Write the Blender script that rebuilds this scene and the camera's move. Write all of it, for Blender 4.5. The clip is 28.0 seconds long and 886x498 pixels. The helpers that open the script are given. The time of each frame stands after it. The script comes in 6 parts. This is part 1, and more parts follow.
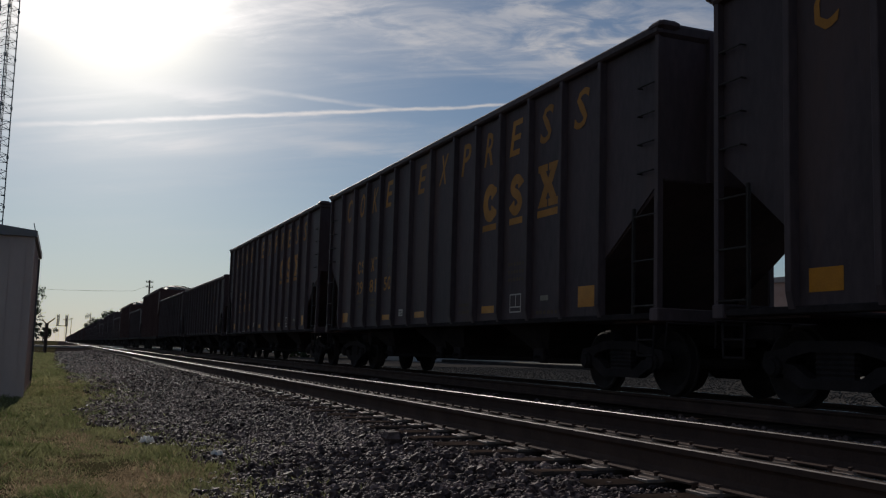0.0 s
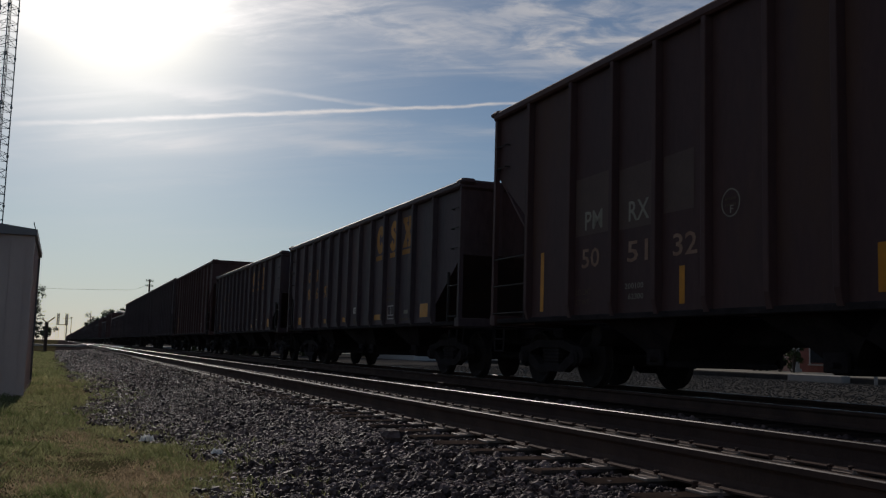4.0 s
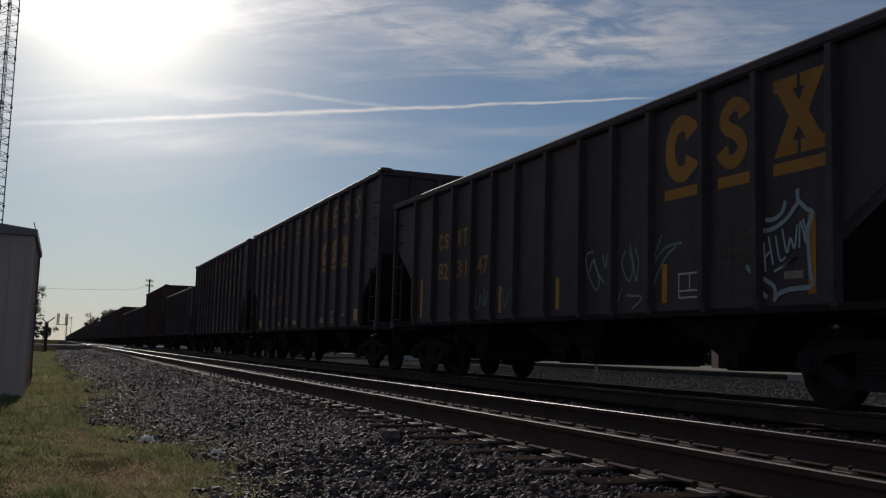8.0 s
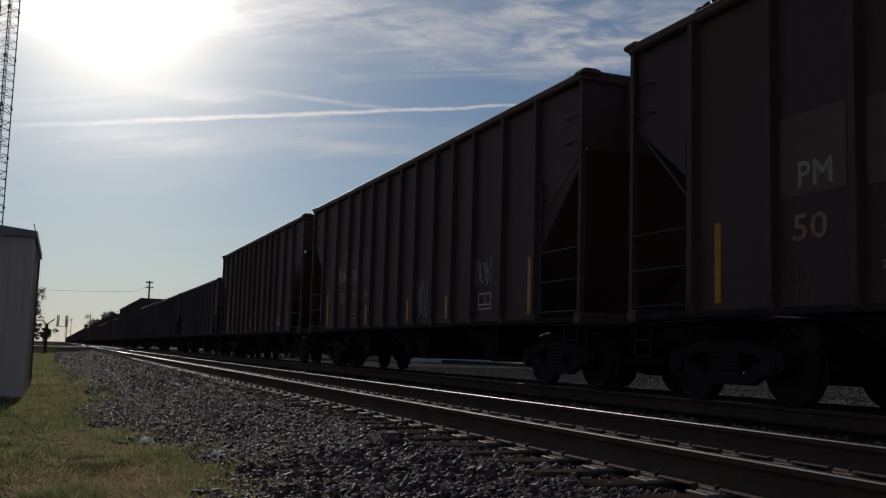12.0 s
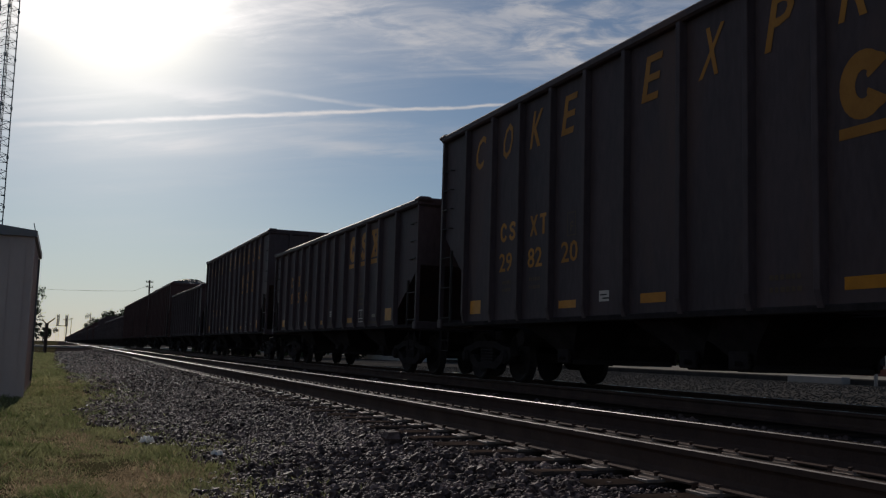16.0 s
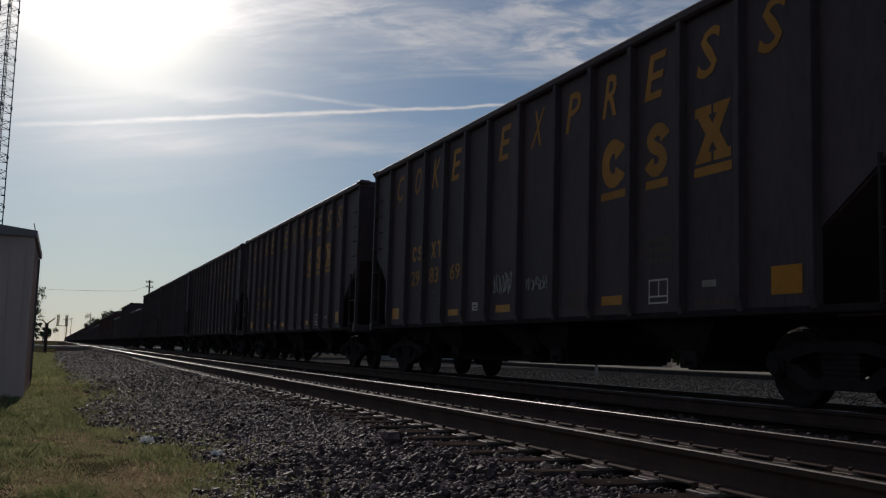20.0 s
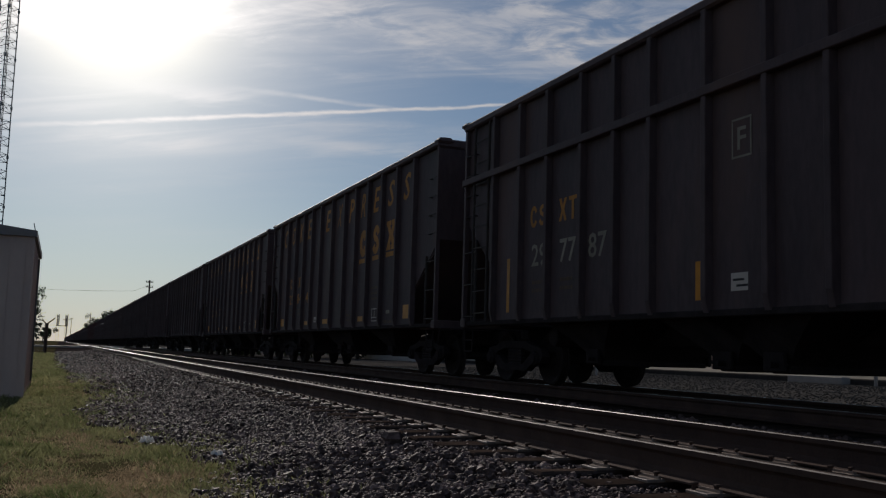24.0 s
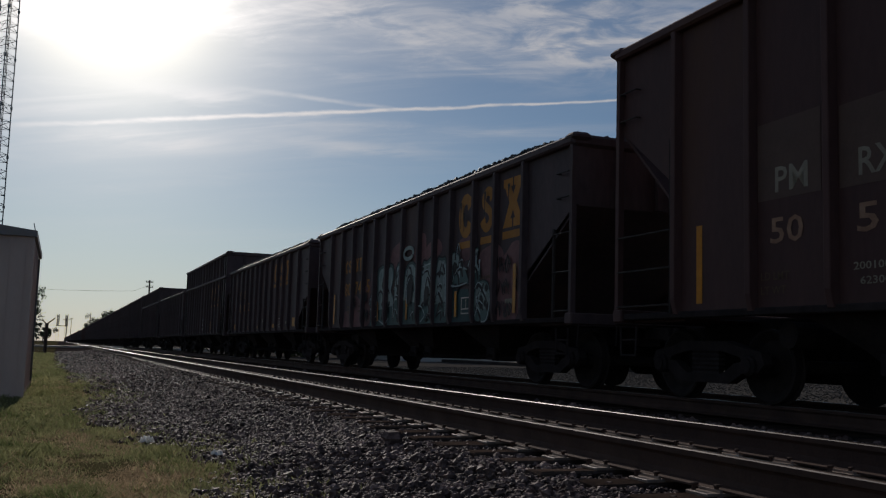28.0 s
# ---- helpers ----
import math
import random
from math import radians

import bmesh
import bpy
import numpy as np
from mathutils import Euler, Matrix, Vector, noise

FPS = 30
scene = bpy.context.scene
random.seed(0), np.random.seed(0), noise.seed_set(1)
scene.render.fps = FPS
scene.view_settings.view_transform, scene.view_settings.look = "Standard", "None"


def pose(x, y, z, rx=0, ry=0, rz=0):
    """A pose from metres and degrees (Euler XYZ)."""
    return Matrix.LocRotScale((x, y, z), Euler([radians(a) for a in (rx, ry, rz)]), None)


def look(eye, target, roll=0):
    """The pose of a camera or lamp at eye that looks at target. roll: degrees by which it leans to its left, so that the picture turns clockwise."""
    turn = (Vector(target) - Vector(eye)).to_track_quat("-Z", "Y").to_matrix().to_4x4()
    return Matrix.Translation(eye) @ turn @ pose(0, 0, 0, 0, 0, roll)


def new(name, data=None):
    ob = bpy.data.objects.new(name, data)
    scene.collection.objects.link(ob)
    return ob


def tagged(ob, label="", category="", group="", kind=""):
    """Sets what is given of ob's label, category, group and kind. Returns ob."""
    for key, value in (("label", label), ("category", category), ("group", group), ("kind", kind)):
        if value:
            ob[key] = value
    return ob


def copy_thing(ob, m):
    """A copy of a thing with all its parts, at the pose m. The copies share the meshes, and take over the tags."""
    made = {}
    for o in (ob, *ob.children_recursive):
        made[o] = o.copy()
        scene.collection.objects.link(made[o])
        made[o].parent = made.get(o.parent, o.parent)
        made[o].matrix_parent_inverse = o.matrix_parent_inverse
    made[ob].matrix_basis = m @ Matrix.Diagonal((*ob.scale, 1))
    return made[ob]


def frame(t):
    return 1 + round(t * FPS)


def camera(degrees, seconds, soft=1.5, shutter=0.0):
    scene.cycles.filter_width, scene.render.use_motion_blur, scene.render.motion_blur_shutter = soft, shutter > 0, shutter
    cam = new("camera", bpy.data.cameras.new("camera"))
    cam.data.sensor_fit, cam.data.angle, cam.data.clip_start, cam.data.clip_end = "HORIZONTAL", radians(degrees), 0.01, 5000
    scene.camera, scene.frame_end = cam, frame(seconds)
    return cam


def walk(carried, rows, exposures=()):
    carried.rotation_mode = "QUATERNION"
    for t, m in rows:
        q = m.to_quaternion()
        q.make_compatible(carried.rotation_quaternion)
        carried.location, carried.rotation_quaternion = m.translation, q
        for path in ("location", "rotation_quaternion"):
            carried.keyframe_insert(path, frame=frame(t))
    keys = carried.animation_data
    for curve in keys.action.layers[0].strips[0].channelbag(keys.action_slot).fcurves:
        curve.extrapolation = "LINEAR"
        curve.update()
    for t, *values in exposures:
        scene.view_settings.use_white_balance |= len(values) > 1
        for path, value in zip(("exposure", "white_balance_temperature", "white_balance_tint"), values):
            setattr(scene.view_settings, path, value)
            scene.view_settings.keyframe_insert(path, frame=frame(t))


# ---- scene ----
EYE = (0.0, 0.0, 0.492)
YAW, PITCH, ROLL = 21.52, 6.12, 1.68


def aim(nod=0.0):
    a, b = radians(YAW), radians(PITCH + nod)
    way = Vector((math.sin(a) * math.cos(b), math.cos(a) * math.cos(b), math.sin(b)))
    return look(EYE, Vector(EYE) + way * 10, ROLL)


cam = camera(49.5, 28.0, soft=1.25)
NOD = 0.0337
walk(cam, [(t, aim(NOD * n)) for t, n in (
    (0, 0), (0.5, 0), (1, -2), (1.5, -4), (2, -5), (2.5, -5), (3, -4), (3.5, -2), (5.5, -2), (9, -2), (9.5, 0), (10.5, 0),
    (11, -2), (11.5, 0), (12, 1), (12.5, 1), (14.5, 0), (18.5, 0), (19, -2), (19.5, -2), (20, 0), (21, 0), (21.5, 1),
    (23.5, -2), (24, 0), (25, 1), (26, 0), (27, 1), (28, 0))], exposures=((0, -1.15, 6150, 14), (28, -1.15, 6150, 14)))

# ---- sky and sun ----
SUN_EL, SUN_AZ = 20.5, 1.9
SUN_WAY = Vector((math.sin(radians(SUN_AZ)) * math.cos(radians(SUN_EL)), math.cos(radians(SUN_AZ)) * math.cos(radians(SUN_EL)), math.sin(radians(SUN_EL))))


def sky():
    world = bpy.data.worlds.new("sky")
    scene.world = world
    world.use_nodes = True
    nt = world.node_tree
    N, K = nt.nodes, nt.links
    N.clear()

    def node(kind, **kw):
        n = N.new(kind)
        for key, value in kw.items():
            if key == "op":
                n.operation = value
            elif key == "ins":
                for i, v in value.items():
                    n.inputs[i].default_value = v
        return n

    def mth(op, a, b=None, clamp=False):
        n = N.new("ShaderNodeMath")
        n.operation, n.use_clamp = op, clamp
        for i, v in enumerate((a, b)):
            if v is None:
                continue
            if isinstance(v, (int, float)):
                n.inputs[i].default_value = v
            else:
                K.new(v, n.inputs[i])
        return n.outputs[0]

    def ramp(value, a, b, c=0.0, d=1.0):
        n = N.new("ShaderNodeMapRange")
        n.interpolation_type, n.clamp = "SMOOTHSTEP", True
        K.new(value, n.inputs[0])
        for i, v in zip((1, 2, 3, 4), (a, b, c, d)):
            n.inputs[i].default_value = v
        return n.outputs[0]

    air = N.new("ShaderNodeTexSky")
    air.sky_type, air.sun_disc = "NISHITA", False
    air.sun_elevation, air.sun_rotation = radians(SUN_EL), radians(SUN_AZ)
    air.air_density, air.dust_density, air.ozone_density = 1.0, 0.15, 2.6
    coord = N.new("ShaderNodeTexCoord")
    sep = N.new("ShaderNodeSeparateXYZ")
    K.new(coord.outputs["Generated"], sep.inputs[0])
    dx, dy, dz = sep.outputs
    # the flat sheet of high cloud, seen in perspective
    lift = mth("ADD", mth("MAXIMUM", dz, 0.0), 0.10)
    px, py = mth("DIVIDE", dx, lift), mth("DIVIDE", dy, lift)
    sheet = N.new("ShaderNodeCombineXYZ")
    K.new(px, sheet.inputs[0])
    K.new(py, sheet.inputs[1])

    def streaks(scale, sx, sy, turn, detail, rough, warp=0.0, off=0.0):
        m = N.new("ShaderNodeMapping")
        K.new(sheet.outputs[0], m.inputs[0])
        m.inputs["Location"].default_value = (off, off * 0.37, off)
        m.vector_type = "TEXTURE"
        m.inputs["Rotation"].default_value = (0, 0, radians(turn))
        m.inputs["Scale"].default_value = (1 / sx, 1 / sy, 1)
        n = N.new("ShaderNodeTexNoise")
        K.new(m.outputs[0], n.inputs["Vector"])
        n.inputs["Scale"].default_value, n.inputs["Detail"].default_value, n.inputs["Roughness"].default_value = scale, detail, rough
        n.inputs["Distortion"].default_value = warp
        return n.outputs[0]

    veil = streaks(1.0, 0.35, 1.3, -30, 5, 0.55, 0.5, 3.0)
    wisps = streaks(2.0, 0.45, 2.2, -36, 8, 0.62, 0.8, 9.0)
    tufts = streaks(4.5, 0.8, 1.3, -20, 7, 0.68, 0.5, 5.0)
    # angle from the sun
    dot = N.new("ShaderNodeVectorMath")
    dot.operation = "DOT_PRODUCT"
    K.new(coord.outputs["Generated"], dot.inputs[0])
    dot.inputs[1].default_value = SUN_WAY
    angle = mth("MULTIPLY", mth("ARCCOSINE", mth("MINIMUM", dot.outputs["Value"], 1.0)), 57.3)
    high = ramp(dz, 0.14, 0.33)
    thick = mth("ADD", mth("MULTIPLY", ramp(veil, 0.48, 0.74), 0.56), mth("MULTIPLY", mth("MULTIPLY", ramp(wisps, 0.46, 0.74), ramp(veil, 0.36, 0.62)), 0.55))
    thick = mth("ADD", thick, mth("MULTIPLY", mth("MULTIPLY", ramp(tufts, 0.47, 0.72), ramp(veil, 0.42, 0.62)), 0.35))
    thick = mth("MULTIPLY", thick, mth("ADD", mth("MULTIPLY", high, 0.80), 0.12))
    # aircraft trails, straight lines over the sky
    across = mth("DIVIDE", dx, mth("MAXIMUM", dy, 0.05))
    wob = mth("MULTIPLY", mth("SUBTRACT", streaks(6.0, 1, 1, 0, 4, 0.6, 0.0, 1.0), 0.5), 0.006)
    broken = ramp(streaks(9.0, 1, 1, 0, 3, 0.5, 0.0, 7.0), 0.25, 0.6, 0.45, 1.0)
    line = 0.0
    for way, a0, a1, a2, a3, w0, w1, most in TRAILS:
        off = N.new("ShaderNodeVectorMath")
        off.operation = "DOT_PRODUCT"
        K.new(coord.outputs["Generated"], off.inputs[0])
        off.inputs[1].default_value = way
        gap = mth("ABSOLUTE", mth("ADD", off.outputs["Value"], wob))
        one = mth("SUBTRACT", 1.0, ramp(mth("DIVIDE", gap, ramp(across, a0, a3, w0, w1)), 0.0, 1.0))
        one = mth("MULTIPLY", mth("MULTIPLY", one, broken), mth("MULTIPLY", ramp(across, a0, a1), ramp(across, a3, a2, 0.0, most)))
        line = mth("ADD", one, line)
    line = mth("MULTIPLY", line, ramp(dy, 0.05, 0.2))
    # the tufted bank high up, and thin bands lower down
    puffs = streaks(6.5, 0.75, 1.15, -32, 7, 0.60, 0.7, 2.0)
    soft = streaks(3.0, 0.5, 1.6, -34, 5, 0.55, 0.5, 6.0)
    for cx, cy, rx, ry, source, lo, hi, most in BANKS:
        qx, qy = mth("DIVIDE", mth("SUBTRACT", px, cx), rx), mth("DIVIDE", mth("SUBTRACT", py, cy), ry)
        reach = mth("POWER", 2.718, mth("MULTIPLY", mth("ADD", mth("MULTIPLY", qx, qx), mth("MULTIPLY", qy, qy)), -1.0))
        thick = mth("ADD", thick, mth("MULTIPLY", mth("MULTIPLY", reach, ramp(puffs if source else soft, lo, hi)), most))
    cover = mth("MINIMUM", mth("ADD", thick, mth("MULTIPLY", line, 1.0)), 0.95)
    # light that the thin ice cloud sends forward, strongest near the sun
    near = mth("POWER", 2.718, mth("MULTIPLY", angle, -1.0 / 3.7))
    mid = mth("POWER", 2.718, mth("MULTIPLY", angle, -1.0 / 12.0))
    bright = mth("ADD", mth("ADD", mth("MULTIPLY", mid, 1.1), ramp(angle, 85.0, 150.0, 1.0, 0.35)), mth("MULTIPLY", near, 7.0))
    cloud = N.new("ShaderNodeMix")
    cloud.data_type, cloud.blend_type = "RGBA", "MULTIPLY"
    cloud.inputs[0].default_value = 1.0
    cloud.inputs[6].default_value = (1.0, 0.962, 0.905, 1)
    rgb = N.new("ShaderNodeCombineColor")
    for i in range(3):
        K.new(bright, rgb.inputs[i])
    K.new(rgb.outputs[0], cloud.inputs[7])
    base = N.new("ShaderNodeMix")
    base.data_type, base.blend_type = "RGBA", "MULTIPLY"
    base.inputs[0].default_value = 1.0
    K.new(air.outputs[0], base.inputs[6])
    base.inputs[7].default_value = (SKY_GAIN * 0.97, SKY_GAIN, SKY_GAIN, 1)
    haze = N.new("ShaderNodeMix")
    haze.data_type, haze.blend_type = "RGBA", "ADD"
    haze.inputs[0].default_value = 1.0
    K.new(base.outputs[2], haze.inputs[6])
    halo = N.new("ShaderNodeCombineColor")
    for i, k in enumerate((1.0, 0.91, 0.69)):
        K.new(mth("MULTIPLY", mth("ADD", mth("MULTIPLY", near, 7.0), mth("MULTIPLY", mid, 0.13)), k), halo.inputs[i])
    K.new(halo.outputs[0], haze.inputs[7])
    # pale haze low down, brightest under the sun
    low = N.new("ShaderNodeMix")
    low.data_type = "RGBA"
    K.new(ramp(dz, 0.18, -0.02, 0.0, 0.62), low.inputs[0])
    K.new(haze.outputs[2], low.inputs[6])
    murk = N.new("ShaderNodeCombineColor")
    for i, k in enumerate((0.87, 1.0, 1.03)):
        K.new(mth("MULTIPLY", mth("ADD", mth("MULTIPLY", mid, 1.75), 0.72), k), murk.inputs[i])
    K.new(murk.outputs[0], low.inputs[7])
    mix = N.new("ShaderNodeMix")
    mix.data_type = "RGBA"
    K.new(cover, mix.inputs[0])
    K.new(low.outputs[2], mix.inputs[6])
    K.new(cloud.outputs[2], mix.inputs[7])
    # dust in the air warms the light close to the sun
    dust = N.new("ShaderNodeCombineColor")
    for i, k in enumerate((0.02, 0.06, 0.125)):
        K.new(mth("SUBTRACT", 1.0, mth("MULTIPLY", mid, k)), dust.inputs[i])
    warm = N.new("ShaderNodeMix")
    warm.data_type, warm.blend_type = "RGBA", "MULTIPLY"
    warm.inputs[0].default_value = 1.0
    K.new(mix.outputs[2], warm.inputs[6])
    K.new(dust.outputs[0], warm.inputs[7])
    back = N.new("ShaderNodeBackground")
    K.new(warm.outputs[2], back.inputs[0])
    back.inputs[1].default_value = 1.0
    out = N.new("ShaderNodeOutputWorld")
    K.new(back.outputs[0], out.inputs[0])


BANKS = ((0.60, 2.10, 0.26, 0.16, 1, 0.36, 0.66, 0.48), (1.14, 2.02, 0.24, 0.20, 1, 0.38, 0.66, 0.66), (0.95, 1.82, 0.40, 0.14, 1, 0.40, 0.66, 0.45), (0.45, 2.80, 0.30, 0.10, 0, 0.40, 0.62, 0.5),
         (0.20, 3.25, 0.25, 0.12, 0, 0.35, 0.6, 0.45), (0.85, 3.06, 0.25, 0.07, 0, 0.38, 0.6, 0.35))
SKY_GAIN = 0.096
TRAILS = (((0.15593, 0.20677, -0.96588), -0.15, 0.12, 0.60, 0.70, 0.0042, 0.0018, 0.92), ((-0.00545, 0.26130, -0.96524), 0.13, 0.24, 0.30, 0.37, 0.0045, 0.0030, 0.37))
sky()
lamp = bpy.data.lights.new("sun", "SUN")
lamp.energy, lamp.angle, lamp.color = 5.0, radians(0.6), (1.0, 0.90, 0.76)
sun = new("sun", lamp)
sun.matrix_world = look(SUN_WAY * 50, (0, 0, 0))


# ---- materials ----
def mat(name, a, b, rough=0.7, metal=0.0, scale=6.0, fine=60.0, bump=0.15, vary=0.0, spec=0.5, island=False, size=0.02, streak=1.0, rust=None):
    """Two colours mixed by noise at two scales, with a fine relief; vary: shade from piece to piece; rust: a third colour in blotches."""
    m = bpy.data.materials.new(name)
    m.use_nodes = True
    nt = m.node_tree
    N, K = nt.nodes, nt.links
    p = N["Principled BSDF"]
    co = N.new("ShaderNodeTexCoord")
    mp = N.new("ShaderNodeMapping")
    mp.inputs["Scale"].default_value = (1, 1, streak)
    K.new(co.outputs["Object"], mp.inputs[0])

    def noise(s, d):
        n = N.new("ShaderNodeTexNoise")
        K.new(mp.outputs[0], n.inputs["Vector"])
        n.inputs["Scale"].default_value, n.inputs["Detail"].default_value, n.inputs["Roughness"].default_value = s, d, 0.6
        return n.outputs[0]

    n1, n2 = noise(scale, 4), noise(fine, 3)
    add = N.new("ShaderNodeMath")
    add.operation = "MULTIPLY_ADD"
    K.new(n2, add.inputs[0])
    add.inputs[1].default_value = 0.45
    K.new(n1, add.inputs[2])
    r = N.new("ShaderNodeMapRange")
    K.new(add.outputs[0], r.inputs[0])
    for i, v in zip((1, 2), (0.5, 0.95)):
        r.inputs[i].default_value = v
    mix = N.new("ShaderNodeMix")
    mix.data_type = "RGBA"
    K.new(r.outputs[0], mix.inputs[0])
    mix.inputs[6].default_value, mix.inputs[7].default_value = (*a, 1), (*b, 1)
    colour = mix.outputs[2]
    if rust:
        rr = N.new("ShaderNodeMapRange")
        K.new(noise(scale * 0.6, 6), rr.inputs[0])
        rr.inputs[1].default_value, rr.inputs[2].default_value = 0.52, 0.68
        rm = N.new("ShaderNodeMix")
        rm.data_type = "RGBA"
        K.new(rr.outputs[0], rm.inputs[0])
        K.new(colour, rm.inputs[6])
        rm.inputs[7].default_value = (*rust, 1)
        colour = rm.outputs[2]
    if vary:
        if island:
            g = N.new("ShaderNodeNewGeometry")
            rnd = g.outputs["Random Per Island"]
        else:
            g = N.new("ShaderNodeObjectInfo")
            rnd = g.outputs["Random"]
        v = N.new("ShaderNodeMapRange")
        K.new(rnd, v.inputs[0])
        v.inputs[3].default_value, v.inputs[4].default_value = 1 - vary, 1 + vary
        hs = N.new("ShaderNodeHueSaturation")
        K.new(v.outputs[0], hs.inputs["Value"])
        K.new(colour, hs.inputs["Color"])
        colour = hs.outputs[0]
    K.new(colour, p.inputs["Base Color"])
    p.inputs["Metallic"].default_value = metal
    p.inputs["Specular IOR Level"].default_value = spec
    rg = N.new("ShaderNodeMapRange")
    K.new(n1, rg.inputs[0])
    rg.inputs[3].default_value, rg.inputs[4].default_value = max(0.05, rough - 0.12), min(1, rough + 0.12)
    K.new(rg.outputs[0], p.inputs["Roughness"])
    if bump:
        bp = N.new("ShaderNodeBump")
        bp.inputs["Strength"].default_value, bp.inputs["Distance"].default_value = bump, size
        K.new(n2, bp.inputs["Height"])
        K.new(bp.outputs[0], p.inputs["Normal"])
    return m


BLACK = mat("black_car_paint", (0.0500, 0.0335, 0.0345), (0.105, 0.0710, 0.0700), 0.66, spec=0.21, scale=0.9, fine=14, bump=0.08, vary=0.12, streak=0.3, rust=(0.112, 0.066, 0.054))
BROWN = mat("brown_car_paint", (0.064, 0.0305, 0.0270), (0.096, 0.0480, 0.0415), 0.7, spec=0.25, scale=0.9, fine=14, bump=0.08, vary=0.12, streak=0.3, rust=(0.098, 0.047, 0.027))
UNDER = mat("grimy_underframe", (0.022, 0.018, 0.018), (0.044, 0.0355, 0.034), 0.9, spec=0.03, scale=3, fine=30, bump=0.2)
WHEEL = mat("wheel_steel", (0.024, 0.0195, 0.0188), (0.045, 0.036, 0.032), 0.75, spec=0.06, scale=4, fine=40, bump=0.1)
YELLOW = mat("yellow_stencil_paint", (0.47, 0.205, 0.034), (0.34, 0.145, 0.026), 0.6, spec=0.15, scale=3, fine=40, bump=0.0, vary=0.15)
REFLECT = mat("yellow_reflective_tape", (0.56, 0.22, 0.008), (0.40, 0.155, 0.008), 0.4, spec=0.15, scale=4, fine=60, bump=0.0, vary=0.15)
WHITE = mat("white_stencil_paint", (0.33, 0.285, 0.215), (0.21, 0.18, 0.135), 0.6, spec=0.15, scale=5, fine=60, bump=0.0, vary=0.1)
LADDERS = mat("worn_ladder_steel", (0.028, 0.022, 0.020), (0.055, 0.044, 0.038), 0.65, spec=0.15, scale=4, fine=40, bump=0.1, vary=0.3)
PLATEWHITE = mat("white_data_plate", (0.62, 0.53, 0.45), (0.48, 0.41, 0.35), 0.6, spec=0.15, scale=5, fine=60, bump=0.0, vary=0.1)
FAINT = mat("faded_stencil_paint", (0.140, 0.094, 0.056), (0.095, 0.065, 0.042), 0.7, spec=0.15, scale=6, fine=60, bump=0.0)
TANPAINT = mat("rust_stained_stencil_paint", (0.36, 0.222, 0.145), (0.21, 0.108, 0.066), 0.6, spec=0.15, scale=6, fine=60, bump=0.0, vary=0.1)
PATCH = mat("dull_repaint", (0.098, 0.063, 0.051), (0.126, 0.083, 0.066), 0.7, spec=0.15, scale=4, fine=30, bump=0.0)
CHALK = mat("white_paint_marker", (0.46, 0.43, 0.40), (0.28, 0.265, 0.25), 0.7, spec=0.15, scale=8, fine=60, bump=0.0, vary=0.15)
TEAL = mat("teal_spray_paint", (0.15, 0.200, 0.178), (0.33, 0.375, 0.340), 0.6, spec=0.15, scale=2.5, fine=12, bump=0.0, vary=0.25)
TEALDARK = mat("dark_teal_spray_paint", (0.048, 0.088, 0.080), (0.100, 0.145, 0.132), 0.6, spec=0.15, scale=2.5, fine=12, bump=0.0, vary=0.2)
PINK = mat("pink_spray_paint", (0.25, 0.125, 0.118), (0.13, 0.072, 0.070), 0.7, spec=0.15, scale=2, fine=9, bump=0.0, vary=0.15)
TEALDEEP = mat("deep_teal_spray_paint", (0.030, 0.062, 0.062), (0.050, 0.085, 0.084), 0.6, spec=0.15, scale=2.5, fine=12, bump=0.0)
UNDERPAINT = mat("black_spray_paint", (0.020, 0.017, 0.017), (0.034, 0.029, 0.028), 0.6, spec=0.15, scale=3, fine=20, bump=0.0)
PALE = mat("pale_spray_paint", (0.42, 0.47, 0.45), (0.30, 0.36, 0.35), 0.6, spec=0.15, scale=5, fine=30, bump=0.0, vary=0.15)
COAL = mat("coal", (0.010, 0.010, 0.011), (0.030, 0.029, 0.028), 0.6, scale=8, fine=40, bump=0.5, vary=0.4, island=True)
RUSTRAIL = mat("rusty_rail_side", (0.090, 0.055, 0.042), (0.055, 0.036, 0.029), 0.85, spec=0.1, scale=3, fine=50, bump=0.2)
SHINE = mat("polished_rail_head", (0.36, 0.34, 0.32), (0.28, 0.26, 0.24), 0.27, metal=1.0, scale=2, fine=90, bump=0.03)
WORNEDGE = mat("worn_rail_corner", (0.15, 0.125, 0.11), (0.10, 0.085, 0.075), 0.65, metal=0.4, scale=2, fine=70, bump=0.05)
GAUGECORNER = mat("polished_gauge_corner", (0.10, 0.092, 0.084), (0.07, 0.064, 0.058), 0.50, metal=0.8, scale=2, fine=90, bump=0.03)
TIE = mat("weathered_tie_timber", (0.040, 0.029, 0.024), (0.075, 0.055, 0.044), 0.9, scale=2.2, fine=26, bump=0.6, vary=0.25, spec=0.0, rust=(0.055, 0.036, 0.028))
PLATE = mat("tie_plate_steel", (0.27, 0.205, 0.162), (0.18, 0.134, 0.105), 0.65, metal=0.1, spec=0.3, scale=8, fine=60, bump=0.25, vary=0.2)
BALLAST = mat("ballast_bed", (0.026, 0.021, 0.0205), (0.065, 0.053, 0.050), 0.95, scale=5.0, fine=34, bump=0.9, size=0.05, spec=0.0)
STONE = mat("ballast_stone", (0.027, 0.0198, 0.0182), (0.200, 0.142, 0.124), 0.62, spec=0.048, scale=5, fine=40, bump=0.2, vary=0.85, island=True)
